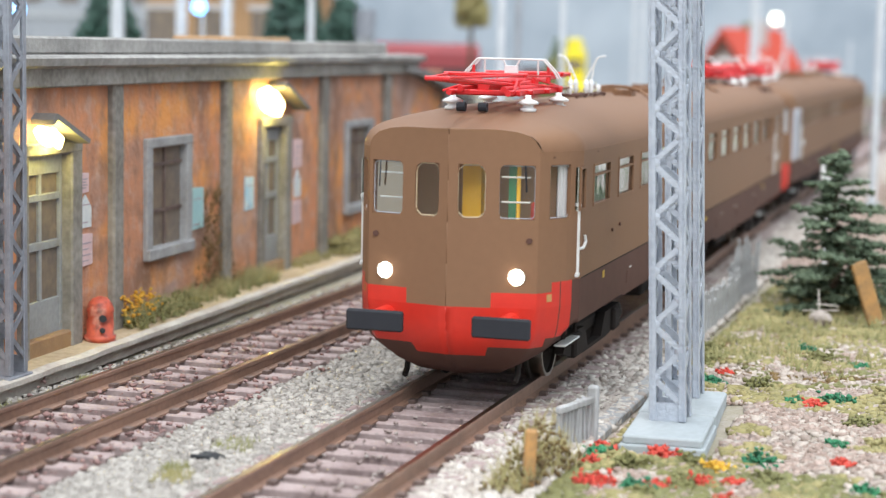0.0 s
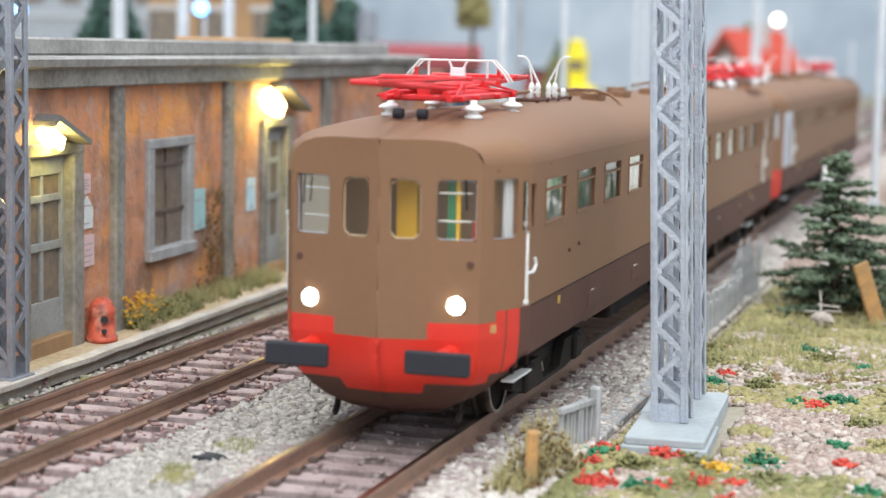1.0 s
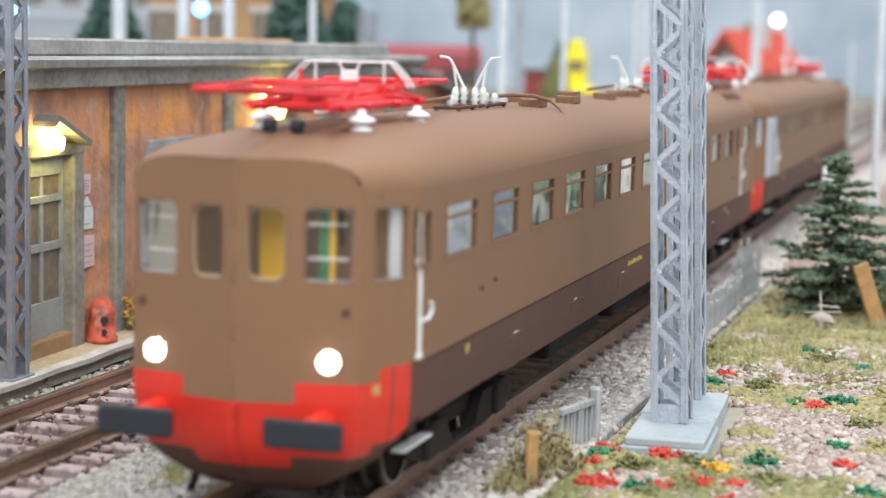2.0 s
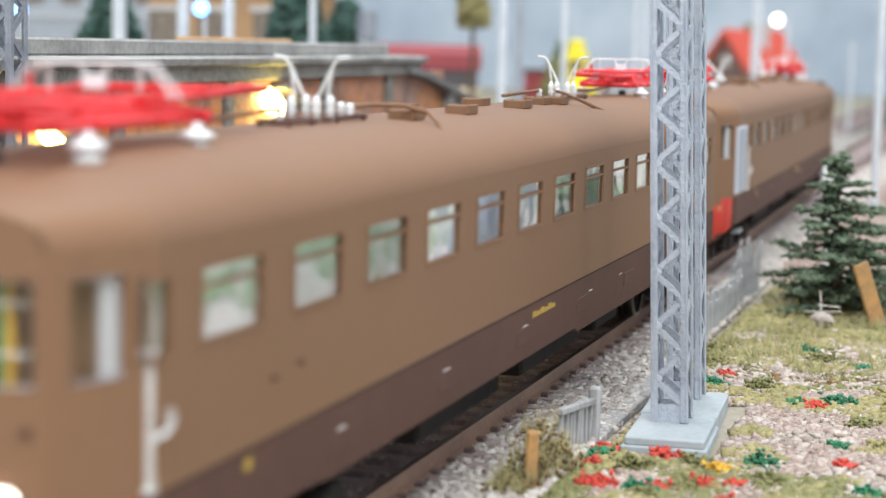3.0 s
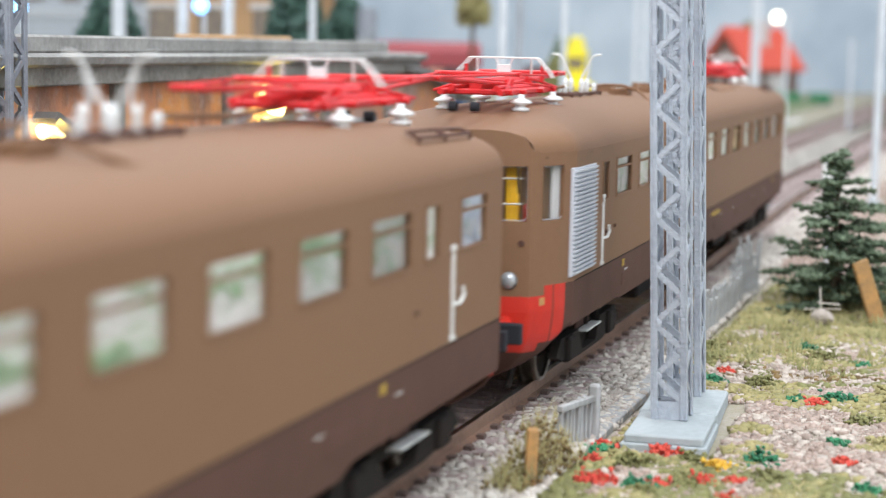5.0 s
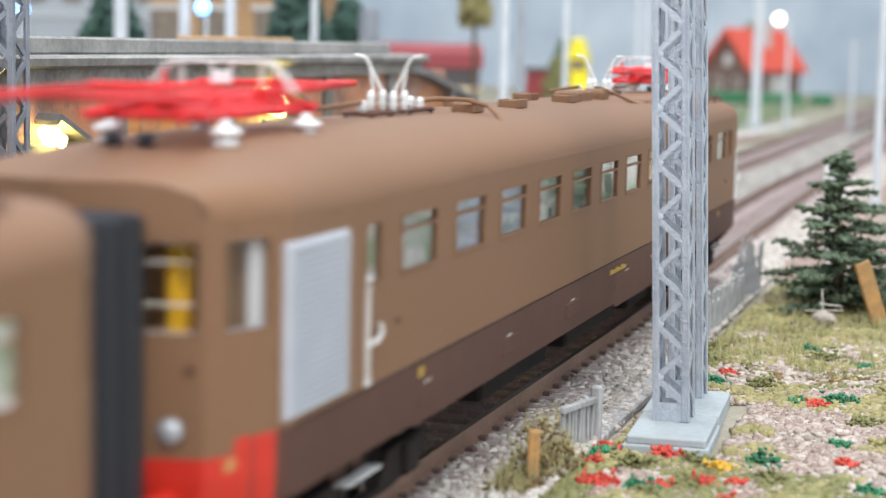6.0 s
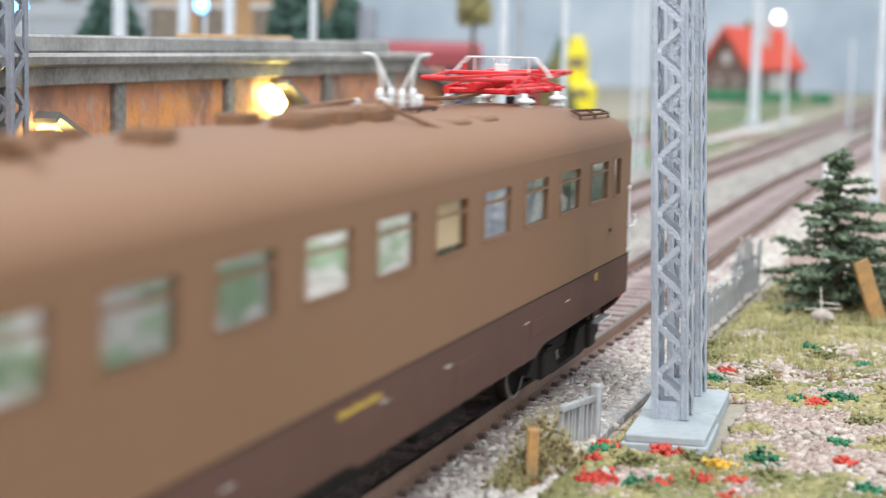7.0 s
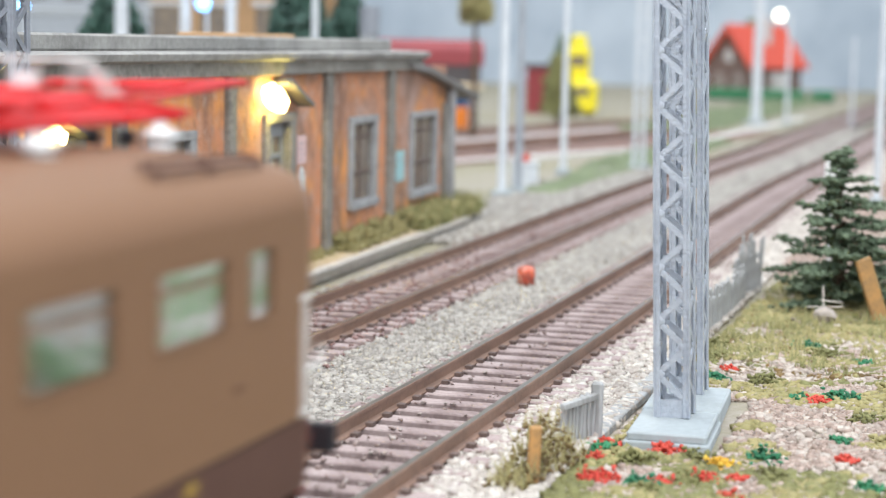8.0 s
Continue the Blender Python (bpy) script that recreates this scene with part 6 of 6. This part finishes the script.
def make_yellow_machine():
    m = thing("track_machine", "bright yellow track maintenance machine with a tall cab tower", "rail vehicle", at=at(1372, 245, -4, 10))
    part("body", bx(-22, 22, -15, 15, 3, 27, bevel=2.5), "yellow_paint", m)
    part("tower", bx(-9, 9, -8.5, 8.5, 26, 54, bevel=2), "yellow_paint", m)
    part("tower_top", bx(-6, 6, -6, 6, 54, 62, bevel=2), "yellow_paint", m)
    part("windscreen", bx(-22.4, -21.5, -10, 10, 16, 22), "dark_pane", m)
    part("windscreen", bx(-9.5, -8.8, -6, 6, 38, 46), "dark_pane", m)
    for s in (-14, 14):
        for y in (-9, 9):
            part("wheel", rod(bmesh.new(), (s, y - 1.5, 4.6), (s, y + 1.5, 4.6), 4.6, 16), "under", m)


make_yellow_machine()


def make_yard():
    w = thing("covered_wagon", "long maroon covered wagon behind the station", "wagon", at=at(1144, 292, -4, -68))
    part("body", bx(-32, 32, -13, 13, 26, 42, bevel=1.5), "dark_shed", w)
    bm = bmesh.new()
    prism(bm, [(-15, 40), (-14, 50), (-6, 56), (6, 56), (14, 50), (15, 40)], "x", -34, 34)
    part("roof", bm, "maroon", w)
    part("chassis", bx(-30, 30, -10, 10, 0, 26), "dark_shed", w)
    s = thing("platform_shelter", "dark platform shelter with a pale yellow-edged roof", "shelter", at=at(1130, 272, -4))
    part("wall", bx(-8, 10, -14, 12, 0, 20), "blue_paint", s)
    part("roof", bx(-14, 14, -18, 18, 24, 28, bevel=0.8), "blind", s)
    for y in (-16, 16):
        part("post", bx(-12, -10.5, y - 0.8, y + 0.8, 0, 24), "mast_pale", s)
    for i, y in enumerate((262, 274)):
        b = part("orange_box", bx(1112, 1120, y - 4.5, y + 4.5, -4.2, 9, bevel=0.8), "orange_paint")
        tagged(b, "bright orange box standing in the yard", "box", "orange boxes in the yard")
    t = thing("red_shed", "narrow dark red shed behind the far masts", "shed", at=at(1400, 286, -4.2))
    part("wall", bx(-8, 8, -12, 6, 0, 36, bevel=0.6), "maroon", t)
    part("roof", bx(-10, 10, -14, 8, 36, 39), "dark_shed", t)
    # concrete strips of the far platforms and a third and fourth track
    for (xa, ya), (xb, yb), wd, lab in (((700, 196), (980, 98), 7, "pale concrete strip beside the yard track"), ((850, 236), (1250, 146), 8, "pale concrete strip between the yard tracks"), ((980, 98), (1450, 82), 7, "pale concrete path along the tracks")):
        d = Vector((xb - xa, yb - ya, 0))
        ob = part("concrete_strip", bx(0, d.length, -wd / 2, wd / 2, -4.3, -2.7), "pale_strip")
        ob.matrix_world = at(xa, ya, 0, math.degrees(math.atan2(d.y, d.x)))
        tagged(ob, lab, "path", kind="structure")
    for (xa, ya), (xb, yb) in (((690, 222), (1120, 118)), ((860, 268), (1330, 150))):
        d = Vector((xb - xa, yb - ya, 0))
        bed = part("yard_bed", bx(-60, d.length + 60, -40, 34, -4.4, -3.2), "rust_ground")
        bed.matrix_world = at(xa, ya, 0, math.degrees(math.atan2(d.y, d.x)))
        tagged(bed, "brown earthy bed of a yard track", "track bed", kind="structure")
        tr = thing("yard_track", "rusty brown yard track", "track", "yard tracks", at=bed.matrix_world)
        for s in (-8.25, 8.25):
            part("rail", bx(0, d.length, s - 0.6, s + 0.6, -3.2, -0.4), "rail_side", tr)
        for i in range(int(d.length / 9)):
            ob = new("sleeper", WIDE_SLEEPER)
            ob.parent = tr
            ob.matrix_basis = at(4 + 9 * i, 0, 0)
    rng = np.random.default_rng(91)
    k = rng.random((2600, 2))
    x = 640 + 420 * k[:, 0] ** 1.4
    y = 78 + bends(x) + (4 + 26 * np.clip((x - 640) / 200, 0.3, 1)) * k[:, 1]
    lumps("far_grass", np.stack([x, y, np.full(len(x), -3.6)], 1), 0.8 + 1.4 * rng.random(len(x)), "far_grass", "green grass verge beside the far tracks", "grass", seed=92)
    k = rng.random((1500, 2))
    x = 1150 + 800 * k[:, 0]
    lumps("far_grass", np.stack([x, 110 + 60 * k[:, 1], np.full(len(x), -3.8)], 1), 1.6 + 2.4 * rng.random(len(x)), "far_grass", "dry yellow-green grass before the house", "grass", seed=93)


make_yard()


def far_tree(x, y, h, r, mat, label, seed, low=0.15):
    t = thing("far_tree", label, "tree", "far trees", at=at(x, y, -4.2))
    part("trunk", rod(bmesh.new(), (0, 0, 0), (0, 0, h * 0.8), 2, 8, 0.5), "bark", t)
    rng = np.random.default_rng(seed)
    n = 900
    a, k = rng.random(n) * 6.283, rng.random(n)
    rr = r * (1 - k) ** 0.7 * np.sqrt(rng.random(n)) + 1
    lumps("crown", np.stack([rr * np.cos(a), rr * np.sin(a), h * (low + (1 - low) * k)], 1), 1.4 + 2.2 * rng.random(n), mat, "dark green foam crown", "", seed=seed, parent=t, kind="")


far_tree(760, 322, 82, 24, "far_leaf", "dark green tree behind the station roof", 201)
far_tree(760, 230, 90, 24, "far_leaf", "dark green tree behind the station roof", 202)
far_tree(780, 214, 74, 17, "far_leaf", "small dark green tree behind the station roof", 203)
far_tree(1420, 268, 60, 15, "needle", "dark bushy tree beside the yellow machine", 204)
far_tree(1250, 230, 45, 12, "grass_olive", "olive bush beside the yellow machine", 205)
far_tree(1000, 219, 150, 8, "grass_yellow", "tall pale olive tree behind the far mast", 206, 0.45)
far_tree(2100, 215, 85, 22, "grass_olive", "olive tree behind the house", 207)


def make_town():
    b = thing("timber_warehouse", "brown timber warehouse behind the station roof", "building", at=at(880, 335, -4.2))
    part("wall", bx(0, 40, -62, 28, 0, 84), "crate", b)
    part("roof", bx(-6, 46, -68, 34, 84, 90), "maroon", b)
    for y in (-52, -20, 8):
        w = part("window", bx(-0.8, 0.4, y, y + 20, 52, 72), "dark_pane", b)
        part("frame", bx(-1.4, -0.7, y - 2, y + 22, 71, 74), "house_pale", w)
    part("blue_panel", bx(-1.6, -0.6, -62, -44, 58, 82), "blue_paint", b)
    c = thing("pale_factory", "pale plastered factory with a teal band behind the station", "building", at=at(960, 450, -4.2))
    part("wall", bx(0, 50, -60, 80, 0, 96), "mast_grey", c)
    part("band", bx(-0.8, 0.2, -60, 80, 66, 72), "lens_off", c)
    for y in range(-50, 70, 24):
        part("window", bx(-0.9, 0.1, y, y + 12, 76, 88), "dark_pane", c)
    d = thing("water_tank", "small grey tank on a stand behind the station roof", "tank", at=at(760, 197, -4.2))
    part("stand", bx(-3, 3, -3, 3, 0, 58), "lens_off", d)
    part("tank", rod(bmesh.new(), (0, 0, 58), (0, 0, 70), 4.6, 14), "mast_dark", d)
    e = part("roof_crate", bx(104, 152, 14, 26, 48.4, 52.4, bevel=0.5), "crate")
    e.matrix_world = FACADE
    tagged(e, "tan timber tray lying on the flat roof", "tray")


make_town()
# ---- what moves: the train gathers speed along the main track ----
RUN = [(0.0, 2.8), (0.5, 15.3), (1.0, 33.1), (1.5, 52.8), (1.7, 62.0), (2.8, 128.6), (3.0, 142.0), (3.5, 179.0), (4.0, 219.8), (4.5, 264.6), (4.7, 283.4),
       (5.8, 398.0), (6.0, 420.5), (6.5, 478.5), (7.0, 542.5), (7.5, 612.8), (8.0, 686.8)]


def car_pose(nose):
    a, b = nose + 40, nose + 250
    ya, yb = bend(a), bend(b)
    turn = math.atan2(yb - ya, b - a)
    return at(a - 40 * math.cos(turn), ya - 40 * math.sin(turn), 0.0, math.degrees(turn))


def way_at(t):
    for (ta, sa), (tb, sb) in zip(RUN, RUN[1:]):
        if t <= tb:
            return sa + (sb - sa) * (t - ta) / (tb - ta)
    return RUN[-1][1]


def motions():
    walk(CAR_A, [(t, car_pose(250.6 - s)) for t, s in RUN])
    walk(CAR_B, [(t, car_pose(555.4 - s)) for t, s in RUN])
    for wheels in (WHEELS_A, WHEELS_B):
        for w, x in wheels:
            walk(w, [(i / 20, at(x, 0, 5.27, 0, 0, -math.degrees(way_at(i / 20) / 5.25))) for i in range(161)])


motions()
